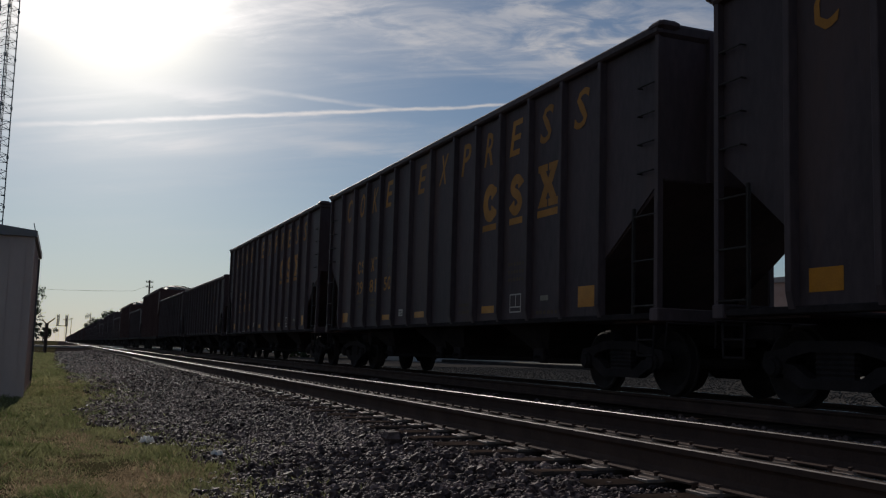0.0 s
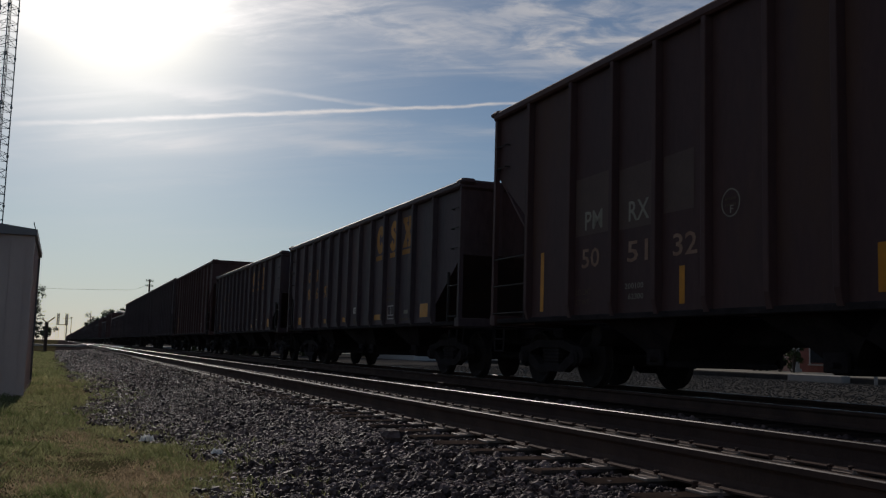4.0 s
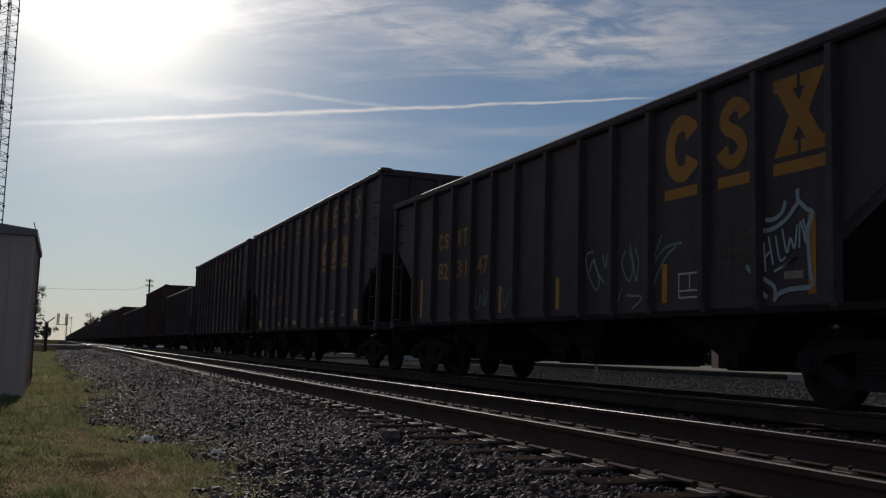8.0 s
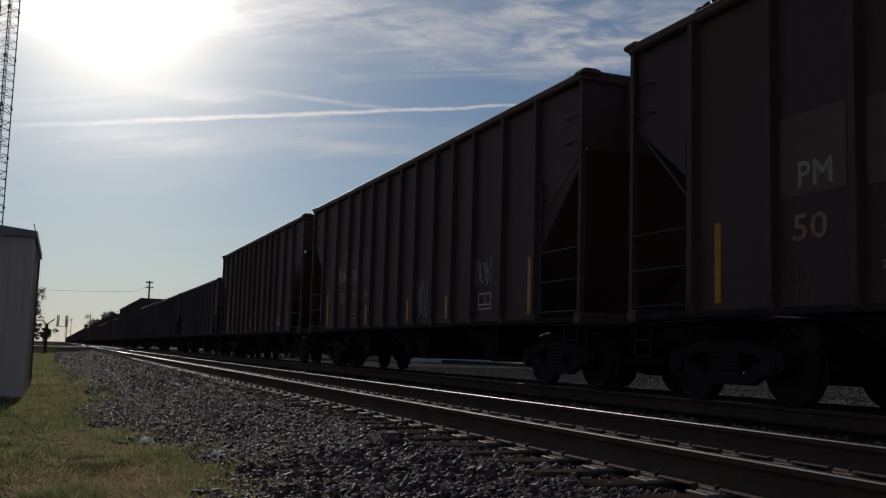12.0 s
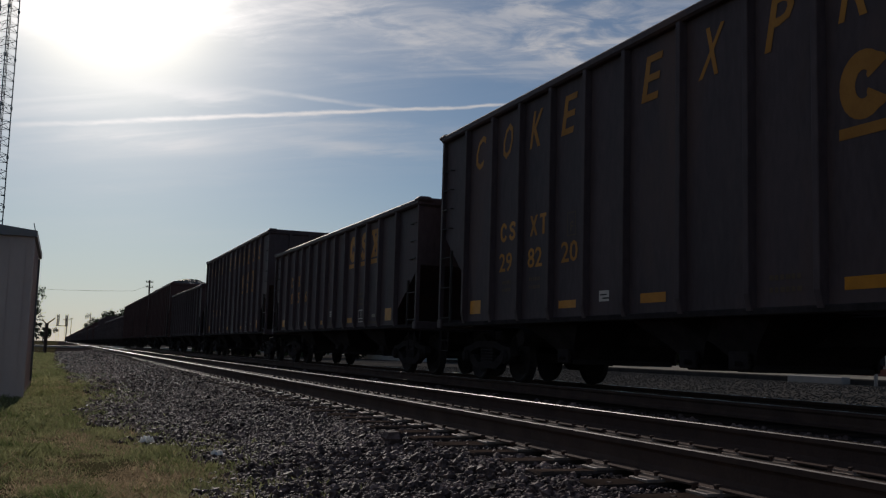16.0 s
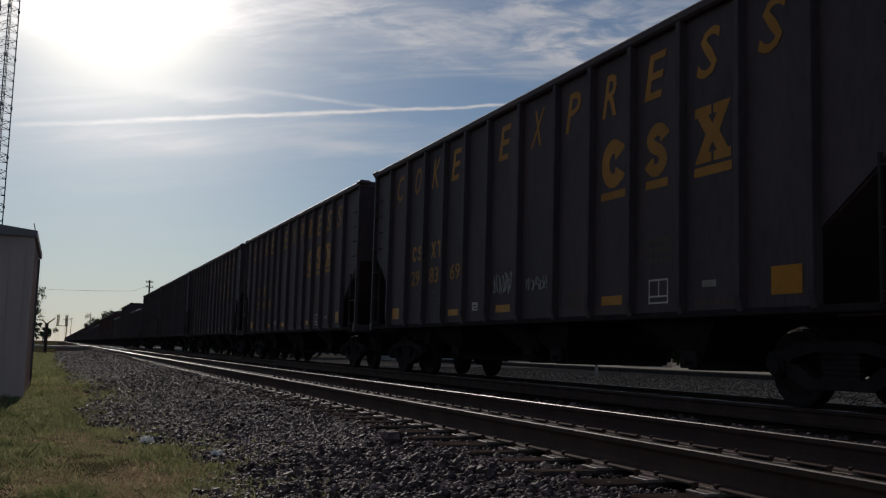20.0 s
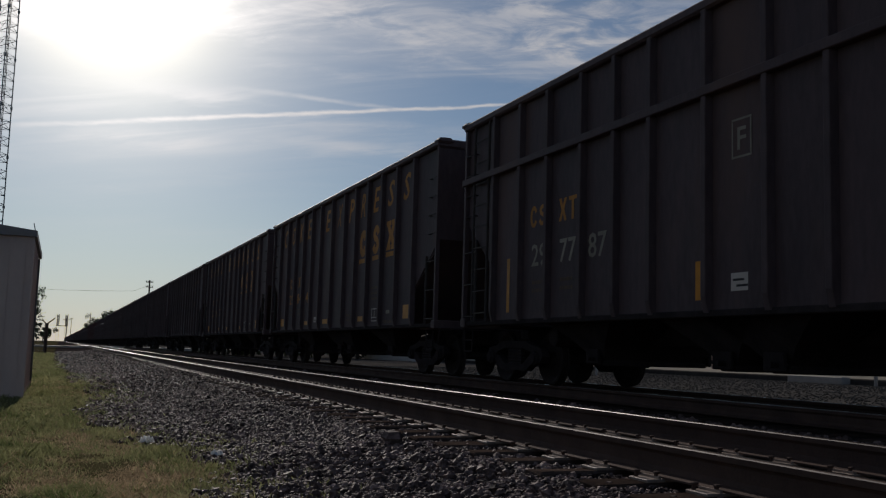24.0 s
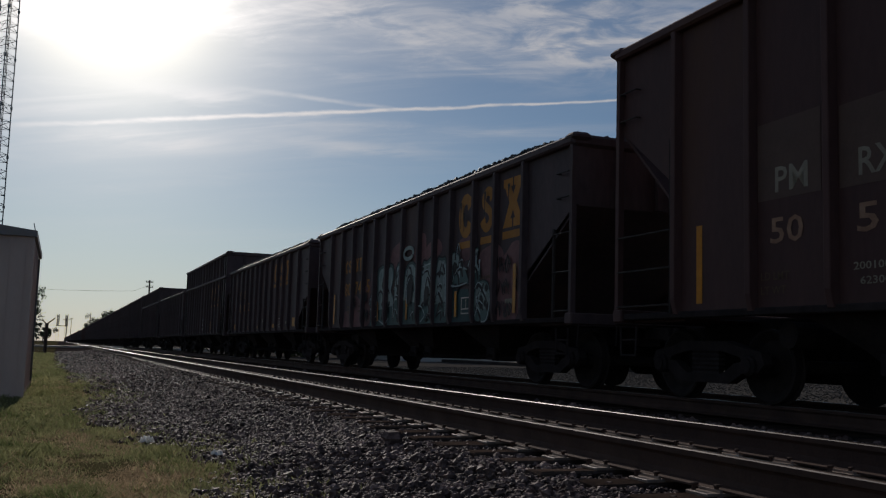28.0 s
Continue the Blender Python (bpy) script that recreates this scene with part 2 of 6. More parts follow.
STONEONE = mat("loose_ballast_stone", (0.027, 0.0198, 0.0182), (0.200, 0.142, 0.124), 0.62, spec=0.048, scale=5, fine=40, bump=0.3, vary=0.45)
SOIL = mat("dry_grass_ground", (0.090, 0.070, 0.040), (0.075, 0.072, 0.030), 0.95, scale=0.45, fine=9, bump=0.7, size=0.05, spec=0.0, rust=(0.085, 0.058, 0.036))


def blade_mat(name, a, b):
    """Thin blades that let the low sun through."""
    m = mat(name, a, b, 0.8, spec=0.12, scale=0.9, fine=5, bump=0.0, vary=0.35, island=True)
    N, K = m.node_tree.nodes, m.node_tree.links
    p = N["Principled BSDF"]
    glow = N.new("ShaderNodeBsdfTranslucent")
    K.new(p.inputs["Base Color"].links[0].from_socket, glow.inputs[0])
    mix = N.new("ShaderNodeMixShader")
    mix.inputs[0].default_value = 0.52
    K.new(p.outputs[0], mix.inputs[1])
    K.new(glow.outputs[0], mix.inputs[2])
    K.new(mix.outputs[0], N["Material Output"].inputs[0])
    return m


GRASS = blade_mat("grass_blades", (0.135, 0.165, 0.062), (0.340, 0.325, 0.165))
STRAW = blade_mat("dry_grass_blades", (0.46, 0.36, 0.225), (0.32, 0.24, 0.150))
GRAVEL = mat("dark_gravel_yard", (0.045, 0.041, 0.037), (0.115, 0.105, 0.094), 1.0, scale=1.5, fine=18, bump=0.6, spec=0.0)
GRAVELSTONE = mat("yard_gravel", (0.062, 0.056, 0.049), (0.125, 0.114, 0.098), 0.9, spec=0.03, scale=4, fine=30, bump=0.2, vary=0.3, island=True)
# the shade on the kerb's track-facing side is put into this dark colour
KERB = mat("shade_toned_kerb_concrete", (0.045, 0.041, 0.037), (0.075, 0.069, 0.062), 0.9, scale=1.2, fine=25, bump=0.3, spec=0.0)
LOT = mat("pale_paving", (0.27, 0.245, 0.20), (0.36, 0.325, 0.27), 0.9, scale=0.5, fine=12, bump=0.2, spec=0.0)
CONCRETE = mat("weathered_concrete", (0.44, 0.39, 0.34), (0.31, 0.275, 0.24), 0.85, scale=0.9, fine=25, bump=0.2)
SHEDWALL = mat("beige_metal_siding", (0.58, 0.42, 0.35), (0.66, 0.49, 0.41), 0.45, spec=0.25, scale=1.2, fine=20, bump=0.05, streak=0.25)
SHEDROOF = mat("shed_roof_metal", (0.23, 0.195, 0.18), (0.30, 0.25, 0.235), 0.55, scale=1.5, fine=20, bump=0.05)
GALV = mat("galvanised_steel", (0.16, 0.16, 0.165), (0.24, 0.24, 0.24), 0.5, metal=0.7, scale=3, fine=30, bump=0.1)
RUSTPOST = mat("rusted_post", (0.060, 0.042, 0.032), (0.095, 0.062, 0.045), 0.85, scale=4, fine=40, bump=0.2)
TIMBER = mat("pole_timber", (0.075, 0.058, 0.045), (0.11, 0.085, 0.065), 0.9, scale=1.5, fine=30, bump=0.3)
BARK = mat("bark", (0.055, 0.042, 0.032), (0.085, 0.066, 0.050), 0.95, scale=4, fine=30, bump=0.6)
LEAF = mat("leaves", (0.045, 0.060, 0.026), (0.075, 0.088, 0.038), 0.8, spec=0.1, scale=0.9, fine=5, bump=0.0, vary=0.35, island=True)
BRICK = mat("red_brick", (0.19, 0.066, 0.050), (0.26, 0.095, 0.070), 0.9, scale=3, fine=30, bump=0.3, vary=0.2)
RENDERED = mat("pale_wall_paint", (0.55, 0.52, 0.47), (0.47, 0.44, 0.40), 0.8, scale=1, fine=20, bump=0.1)
PINKWALL = mat("faded_pink_wall", (0.40, 0.235, 0.185), (0.50, 0.34, 0.28), 0.85, scale=1.2, fine=20, bump=0.1)
GLASS = mat("dark_window_glass", (0.03, 0.035, 0.04), (0.02, 0.022, 0.025), 0.12, scale=1, fine=4, bump=0.0)
PAPER = blade_mat("white_litter", (0.90, 0.89, 0.86), (0.80, 0.79, 0.77))


# ---- mesh helpers ----
class Shape:
    """Vertices and faces of one mesh, gathered piece by piece."""

    def __init__(self):
        self.v, self.f, self.k = [], [], []

    def add(self, verts, faces, slot=0):
        n = len(self.v)
        self.v.extend(tuple(p) for p in verts)
        self.f.extend(tuple(i + n for i in q) for q in faces)
        self.k.extend([slot] * len(faces))
        return self

    def box(self, x0, x1, y0, y1, z0, z1, slot=0):
        c = [(x, y, z) for z in (z0, z1) for y in (y0, y1) for x in (x0, x1)]
        return self.add(c, [(0, 2, 3, 1), (4, 5, 7, 6), (0, 1, 5, 4), (2, 6, 7, 3), (0, 4, 6, 2), (1, 3, 7, 5)], slot)

    def soft_box(self, x0, x1, y0, y1, z0, z1, b, slot=0):
        """A box with all its upright and level edges chamfered by b."""
        rings = []
        for z, i in ((z0, b), (z0 + b, 0), (z1 - b, 0), (z1, b)):
            xs, ys = (x0 + i, x1 - i), (y0 + i, y1 - i)
            rings.append([(xs[0] + b, ys[0], z), (xs[1] - b, ys[0], z), (xs[1], ys[0] + b, z), (xs[1], ys[1] - b, z),
                          (xs[1] - b, ys[1], z), (xs[0] + b, ys[1], z), (xs[0], ys[1] - b, z), (xs[0], ys[0] + b, z)])
        return self.loft(rings, True, slot)

    def loft(self, rings, caps=True, slot=0):
        n = len(rings[0])
        faces = [(r * n + i, r * n + (i + 1) % n, (r + 1) * n + (i + 1) % n, (r + 1) * n + i) for r in range(len(rings) - 1) for i in range(n)]
        if caps:
            faces += [tuple(reversed(range(n))), tuple(range((len(rings) - 1) * n, len(rings) * n))]
        return self.add([p for r in rings for p in r], faces, slot)

    def prism_x(self, poly, x0, x1, slot=0):
        """An outline of (y, z) drawn out along x."""
        return self.loft([[(x, a, b) for a, b in poly] for x in (x0, x1)], True, slot)

    def prism_y(self, poly, y0, y1, slot=0):
        """An outline of (x, z) drawn out along y."""
        return self.loft([[(a, y, b) for a, b in poly] for y in (y0, y1)], True, slot)

    def rod(self, p, q, r, n=6, r2=None, slot=0):
        p, q = Vector(p), Vector(q)
        way = (q - p).normalized()
        side = way.orthogonal().normalized()
        up = way.cross(side)
        rings = []
        for c, rad in ((p, r), (q, r if r2 is None else r2)):
            rings.append([c + rad * (math.cos(a) * side + math.sin(a) * up) for a in (2 * math.pi * i / n for i in range(n))])
        return self.loft(rings, True, slot)

    def path(self, pts, r, n=5, slot=0):
        for a, b in zip(pts, pts[1:]):
            self.rod(a, b, r, n, slot=slot)
        return self

    def turned(self, prof, axis_x0=0.0, y=0.0, z=0.0, n=20, slot=0):
        """A profile of (x, radius) turned about the x axis at y, z."""
        rings = [[(axis_x0 + a, y + r * math.cos(t), z + r * math.sin(t)) for t in (2 * math.pi * i / n for i in range(n))] for a, r in prof]
        return self.loft(rings, True, slot)

    def mesh(self, name, *mats, smooth=False):
        me = bpy.data.meshes.new(name)
        me.from_pydata(self.v, [], self.f)
        for m in mats:
            me.materials.append(m)
        if len(mats) > 1:
            me.polygons.foreach_set("material_index", self.k)
        if smooth:
            me.polygons.foreach_set("use_smooth", [True] * len(self.f))
        me.validate()
        me.update()
        return me


def fixed_normals(me):
    bm = bmesh.new()
    bm.from_mesh(me)
    bmesh.ops.recalc_face_normals(bm, faces=bm.faces)
    bm.to_mesh(me)
    bm.free()
    return me


def part(name, shape, material, parent, label="", at=None):
    """One mesh object under a thing or a part. shape: a Shape or a finished mesh."""
    me = shape if isinstance(shape, bpy.types.Mesh) else fixed_normals(shape.mesh(name, *(material if isinstance(material, tuple) else (material,))))
    ob = new(name, me)
    ob.parent = parent
    if at is not None:
        ob.location = at
    if label:
        ob["label"] = label
    return ob


def thing(name, label, category, group="", kind="", at=(0, 0, 0)):
    ob = new(name)
    ob.empty_display_size = 0.2
    ob.location = at
    return tagged(ob, label, category, group, kind)


# ---- ground, tracks ----
GROUND_Z = -0.46
NEAR_RAIL, GAUGE = 3.306, 1.43
TRAIN_X = 8.36
NEAR_X = NEAR_RAIL + GAUGE / 2


VERGE = ((-10, 1.15), (6, 1.10), (8.3, 1.28), (10, 0.95), (11.5, 0.60), (13.2, 0.30), (15, 0.55), (19, 0.85), (24, 0.55), (35, 0.25), (51, 0.03), (90, -0.4))


def verge(y):
    """Where the grass gives way to the ballast."""
    return float(np.interp(y, [a for a, b in VERGE], [b for a, b in VERGE]))


def height(x, y):
    """The lie of the ground across the tracks."""
    prof = ((-60, -0.50), (-6, -0.50), (-1, -0.47), (1.05, -0.46), (1.6, -0.43), (2.1, -0.325), (2.6, -0.262), (2.9, -0.235), (3.15, -0.235), (NEAR_X + 1.45, -0.25),
            (5.95, -0.33), (6.4, -0.33), (TRAIN_X - 1.45, -0.235), (TRAIN_X + 1.45, -0.235), (10.7, -0.37), (13, -0.345), (25, -0.235), (60, -0.235))
    for (a, b), (c, d) in zip(prof, prof[1:]):
        if x <= c:
            return b + (d - b) * max(0, (x - a)) / (c - a)
    return prof[-1][1]


def ground():
    xs = [-2500, -400, -60, -20, -10, -6, -4, -3, -2, -1, -0.6, -0.3, -0.1, 0.1, 0.3, 0.45, 0.6]
    s = Shape()
    ys = [-2500, -300, -60, -20] + [i for i in range(-10, 30, 1)] + [32, 36, 40, 50, 60, 80, 100, 140, 200, 300, 600, 1200, 4000]
    xs = xs + [0.80, 0.92, 1.05, 1.3, 1.6, 1.9, 2.1, 2.6, 2.9, 3.15, 3.3, 4.0, 4.7, NEAR_X + 1.45, 5.95, 6.4, TRAIN_X - 1.45, 7.6, 8.4, 9.1, TRAIN_X + 1.45, 10.7, 13, 16, 20, 26, 34, 60, 400, 2500]
    W = len(xs)
    for y in ys:
        for x in xs:
            near = 1.0 if -10 <= x <= 16 and -10 <= y <= 60 else 0.0
            s.v.append((x, y, height(x, y) + near * 0.035 * noise.noise((x * 0.9, y * 0.9, 0.3)) * (1.0 if x < 2.2 else 0.3)))
    for j in range(len(ys) - 1):
        for i in range(W - 1):
            s.f.append((j * W + i, j * W + i + 1, (j + 1) * W + i + 1, (j + 1) * W + i))
            mid, rim = (xs[i] + xs[i + 1]) / 2, verge((ys[j] + ys[j + 1]) / 2)
            s.k.append(1 if rim + 0.12 < mid < 10.7 else 2 if 10.7 < mid < 60 else 0)
    ob = new("ground", s.mesh("ground", SOIL, BALLAST, GRAVEL, smooth=True))
    return tagged(ob, "flat dry grass, dark ballast bed and gravel yard", "ground", kind="structure")


ground()


def rail_shape(x, y0, y1):
    prof = [(-0.075, -0.186), (0.075, -0.186), (0.075, -0.175), (0.02, -0.158), (0.0085, -0.13), (0.0085, -0.06), (0.020, -0.045), (0.036, -0.038),
            (0.036, -0.008), (0.031, -0.0022), (0.016, 0.0), (-0.016, 0.0), (-0.031, -0.0022), (-0.036, -0.008), (-0.036, -0.038), (-0.020, -0.045), (-0.0085, -0.06), (-0.0085, -0.13), (-0.02, -0.158), (-0.075, -0.175)]
    s = Shape()
    n = len(prof)
    steps = [y0, 0, 20, 60, 150, 400, y1]
    rings = [[(x + a, y, b) for a, b in prof] for y in steps]
    s.loft(rings, True)
    for r in range(len(steps) - 1):
        s.k[r * n + 10] = 1
        s.k[r * n + 12] = 3 if x > 0 else 2
    return s


def track(x, label):
    road = thing("railway_track", label, "track", kind="structure", at=(x, 0, 0))
    for sx in (-GAUGE / 2, GAUGE / 2):
        part("rail", rail_shape(sx, -600, 1900), (RUSTRAIL, SHINE, WORNEDGE, GAUGECORNER), road, "rusty steel rail with a bright worn head")
    return road


NEAR_TRACK = track(NEAR_X, "empty railway track on timber ties in dark ballast")
FAR_TRACK = track(TRAIN_X, "railway track under the passing freight train")


def tie_mesh(seed):
    rnd = random.Random(seed)
    s = Shape()
    L, w, h = 1.26 + rnd.uniform(-0.03, 0.03), 0.112, 0.16
    rings = []
    for x in (-L, -L + 0.015, -0.6, 0, 0.6, L - 0.015, L):
        i = 0.012 if abs(abs(x) - L) < 0.001 else 0.0
        j = rnd.uniform(-0.006, 0.006)
        rings.append([(x, -w + i, -h), (x, w - i, -h), (x, w - i, -0.014 + j), (x, w - 0.014 - i, j - i), (x, -w + 0.014 + i, -j - i), (x, -w + i, -0.014 - j)])
    s.loft(rings)
    return fixed_normals(s.mesh("tie", TIE))


def plate_mesh():
    s = Shape()
    s.soft_box(-0.19, 0.19, -0.095, 0.095, -0.004, 0.016, 0.004)
    for x in (-0.10, 0.10):
        s.box(x - 0.009, x + 0.009, -0.09, 0.09, 0.014, 0.030)
    return fixed_normals(s.mesh("tie_plate", PLATE))


def spike_mesh():
    s = Shape()
    s.box(-0.008, 0.008, -0.008, 0.008, -0.02, 0.034)
    s.soft_box(-0.012, 0.024, -0.014, 0.014, 0.030, 0.046, 0.004)
    return fixed_normals(s.mesh("spike", RUSTRAIL))


TIE_Z = -0.2045


def sleepers():
    rnd = random.Random(5)
    ties = [tie_mesh(i) for i in range(6)]
    plate, spike = plate_mesh(), spike_mesh()
    for i in range(-30, 250):
        y = -2.31 + 0.545 * i
        t = part("tie", ties[i % 6], None, NEAR_TRACK, at=(rnd.uniform(-0.03, 0.03), y, TIE_Z + rnd.uniform(-0.004, 0.002)))
        t.rotation_euler = (0, 0, rnd.uniform(-0.012, 0.012))
        if 0 <= i < 90:
            for sx in (-GAUGE / 2, GAUGE / 2):
                part("tie_plate", plate, None, NEAR_TRACK, at=(sx, y, TIE_Z + 0.002))
                if i < 45:
                    for dx, dy in ((-0.100, -0.05), (0.100, 0.05), (-0.165, 0.055)):
                        k = part("spike", spike, None, NEAR_TRACK, at=(sx + dx, y + dy, TIE_Z + 0.012))
                        k.rotation_euler = (0, 0, 0 if dx < 0 else math.pi)
    # the ties out of sight below the train, and those far down the line
    for road, spots in ((FAR_TRACK, [-60 + 0.545 * i for i in range(520)]), (NEAR_TRACK, [-2.31 + 0.545 * i for i in range(250, 700)])):
        s = Shape()
        for y in spots:
            s.box(-1.26, 1.26, y - 0.11, y + 0.11, TIE_Z - 0.16, TIE_Z - 0.003 + rnd.uniform(-0.01, 0))
        k = part("tie_row", s, TIE, road, "row of weathered timber ties")
        k["kind"] = "stuff"


sleepers()

# ---- the train ----
HALF = 1.5
SKIN = HALF - 0.085
SILL = 1.05
KINDS = {
    "coke": dict(L=16.1, H=4.77, cut=2.78, ribs=(1.27, 2.44, 3.52, 4.60, 5.66, 6.70, 7.95, 9.20, 10.25, 11.30, 12.40, 13.50, 14.62), paint=0, belt=None),
    "low": dict(L=14.6, H=3.72, cut=2.35, ribs=(1.03, 2.10, 3.15, 4.10, 5.07, 6.08, 7.00, 7.95, 8.95, 9.95, 10.88, 11.88, 13.10), paint=0, belt=None),
    "mid": dict(L=15.0, H=3.76, cut=2.75, ribs=(1.43, 2.50, 3.52, 4.45, 5.35, 6.25, 7.34, 8.39, 9.28, 10.16, 11.27, 12.20, 13.31), paint=0, belt=None),
    "two": dict(L=15.0, H=4.76, cut=2.88, ribs=(1.35, 2.37, 3.33, 4.38, 5.28, 6.14, 7.28, 8.33, 9.24, 10.06, 11.08, 12.03, 13.10), paint=0, belt=3.62),
    "brown": dict(L=16.1, H=4.67, cut=3.55, ribs=(1.38, 2.75, 3.92, 4.95, 5.96, 7.03, 8.02, 9.01, 10.11, 11.10, 12.08, 13.34, 14.58), paint=1, belt=None),
}
PAINTS = (BLACK, BROWN)


def side_sheet(k, sgn):
    """The plate side, cut away on a slant over each end platform."""
    L, H, c, r0, r1 = k["L"], k["H"], k["cut"], k["ribs"][0], k["L"] - k["ribs"][-1]
    low = c - 0.95
    s = Shape()
    # strips instead of one many-sided face
    for (ya, tops), (yb, topb) in (((-0.06, c), (-r0 + 0.05, low)), ((-r0 + 0.05, SILL - 0.05), (-L + r1 - 0.05, SILL - 0.05)), ((-L + r1 - 0.05, low), (-L + 0.06, c))):
        x0, x1 = sgn * SKIN, sgn * (SKIN - 0.02)
        s.add([(x0, ya, tops), (x0, yb, topb), (x0, yb, H), (x0, ya, H), (x1, ya, tops), (x1, yb, topb), (x1, yb, H), (x1, ya, H)],
              [(0, 1, 2, 3), (4, 7, 6, 5), (0, 4, 5, 1), (3, 2, 6, 7), (0, 3, 7, 4), (1, 5, 6, 2)])
    return s


def rib_mesh(top, depth=0.10, w=0.046):
    """A pressed hat-section post, tapered in towards its foot."""
    s = Shape()
    prof = [(0.0, -w * 1.35), (0.0, w * 1.35), (-depth * 0.93, w), (-depth, w * 0.75), (-depth, -w * 0.75), (-depth * 0.93, -w)]
    s.loft([[(a * 0.55, b, SILL - 0.02) for a, b in prof], [(a, b, SILL + 0.16) for a, b in prof], [(a, b, top) for a, b in prof]])
    return s


def truck_parts(parent, u, wheel_mesh):
    """A two-axle truck: bolster, two cast side frames with springs, two wheelsets."""
    s = Shape()
    s.soft_box(-0.95, 0.95, -0.20, 0.20, 0.42, 0.68, 0.04)
    s.rod((0, 0, 0.6), (0, 0, 0.82), 0.2, 12)
    truck = part("truck", s, UNDER, parent, "grimy cast steel two-axle truck", at=(0, -u, 0))
    for sx in (-1, 1):
        f = Shape()
        out = [(-1.08, 0.46), (-1.02, 0.60), (-0.72, 0.64), (-0.42, 0.72), (0.42, 0.72), (0.72, 0.64), (1.02, 0.60), (1.08, 0.46), (0.98, 0.36), (0.74, 0.36), (0.46, 0.22), (-0.46, 0.22), (-0.74, 0.36), (-0.98, 0.36)]
        inner = [(-0.70, 0.48), (-0.66, 0.53), (-0.58, 0.55), (-0.34, 0.60), (0.34, 0.60), (0.58, 0.55), (0.66, 0.53), (0.70, 0.48), (0.62, 0.47), (0.56, 0.46), (0.34, 0.33), (-0.34, 0.33), (-0.56, 0.46), (-0.62, 0.47)]
        x0, x1 = sx * 0.93, sx * 1.06
        n = len(out)
        pts = [(x, a, b) for x in (x0, x1) for a, b in out] + [(x, a, b) for x in (x0, x1) for a, b in inner]
        faces = []
        for i in range(n):
            j = (i + 1) % n
            faces += [(i, j, n + j, n + i), (2 * n + j, 2 * n + i, 3 * n + i, 3 * n + j), (i, 2 * n + i, 2 * n + j, j), (n + i, n + j, 3 * n + j, 3 * n + i)]
        f.add(pts, faces)
        for y in (-0.85, 0.85):
            f.turned([(0, 0.12), (0.10, 0.12), (0.12, 0.09), (0.14, 0.09)] if sx > 0 else [(0, 0.12), (-0.10, 0.12), (-0.12, 0.09), (-0.14, 0.09)], sx * 1.0, y, 0.435, 10)
        part("side_frame", f, UNDER, truck, "cast side frame with bearing caps")
        c = Shape()
        c.loft([[(sx * 0.995 + q * a, p * bb, 0.33 + 0.27 * i / 10) for p, q in ((-1, -1), (1, -1), (1, 1), (-1, 1))] for i in range(11) for a, bb in (((0.05, 0.27), (0.035, 0.25))[i % 2],)])
        part("spring", c, UNDER, truck, "nest of coil springs")
    wheels = []
    for y in (-0.85, 0.85):
        w = part("wheelset", wheel_mesh, None, truck, "steel axle with two flanged wheels", at=(0, y, 0.435))
        wheels.append(w)
    return wheels


def wheelset_mesh():
    s = Shape()
    for sx in (-1, 1):
        prof = [(0.62, 0.10), (0.62, 0.30), (0.655, 0.40), (0.665, 0.458), (0.690, 0.460), (0.700, 0.436), (0.79, 0.430), (0.80, 0.40), (0.77, 0.36), (0.72, 0.30), (0.74, 0.13), (0.82, 0.12), (0.82, 0.09)]
        s.turned([(sx * a, r) for a, r in prof], 0, 0, 0, 28)
    s.rod((-1.02, 0, 0), (1.02, 0, 0), 0.08, 10)
    return fixed_normals(s.mesh("wheelset", WHEEL))


WHEELSET = wheelset_mesh()


def load_shape(k, seed):
    """Coal heaped along the car, lumps showing above the top rail."""
    rnd = random.Random(seed)
    s = Shape()
    L, H = k["L"], k["H"]
    nx, ny = 7, int(L / 0.45)
    grid = []
    for j in range(ny + 1):
        y = -0.3 - (L - 0.6) * j / ny
        end = min(1, (-y) / 1.4, (L + y) / 1.4)
        for i in range(nx + 1):
            x = -1.36 + 2.72 * i / nx
            z = H - 0.16 + (0.12 + 0.42 * (1 - (x / 1.5) ** 2)) * end + rnd.uniform(-0.05, 0.05)
            grid.append((x, y, z))
    s.add(grid, [(j * (nx + 1) + i, j * (nx + 1) + i + 1, (j + 1) * (nx + 1) + i + 1, (j + 1) * (nx + 1) + i) for j in range(ny) for i in range(nx)])
    for i in range(1100):
        x, y, r = rnd.uniform(-1.38, -1.05) if i % 2 else rnd.uniform(-1.2, 1.2), -rnd.uniform(0.5, L - 0.5), rnd.uniform(0.03, 0.075)
        end = min(1, (-y) / 1.4, (L + y) / 1.4)
        z = H - 0.15 + (0.12 + 0.42 * (1 - (x / 1.5) ** 2)) * end + rnd.uniform(-0.02, 0.03)
        lump(s, (x, y, z), r, rnd)
    return s


def lump(s, at, r, rnd, slot=0, flat=1.0):
    """A broken stone: an octahedron with a cut waist, pulled out of shape."""
    n = 5
    rings = []
    for zz, rr in ((-0.7, 0.55), (0.1, 1.0), (0.75, 0.5)):
        rings.append([(at[0] + r * rr * rnd.uniform(0.7, 1.25) * math.cos(a), at[1] + r * rr * rnd.uniform(0.7, 1.25) * math.sin(a), at[2] + flat * r * (zz + rnd.uniform(-0.2, 0.2)))
                      for a in (2 * math.pi * i / n + rnd.uniform(0, 0.6) for i in range(n))])
    s.loft(rings, True, slot)


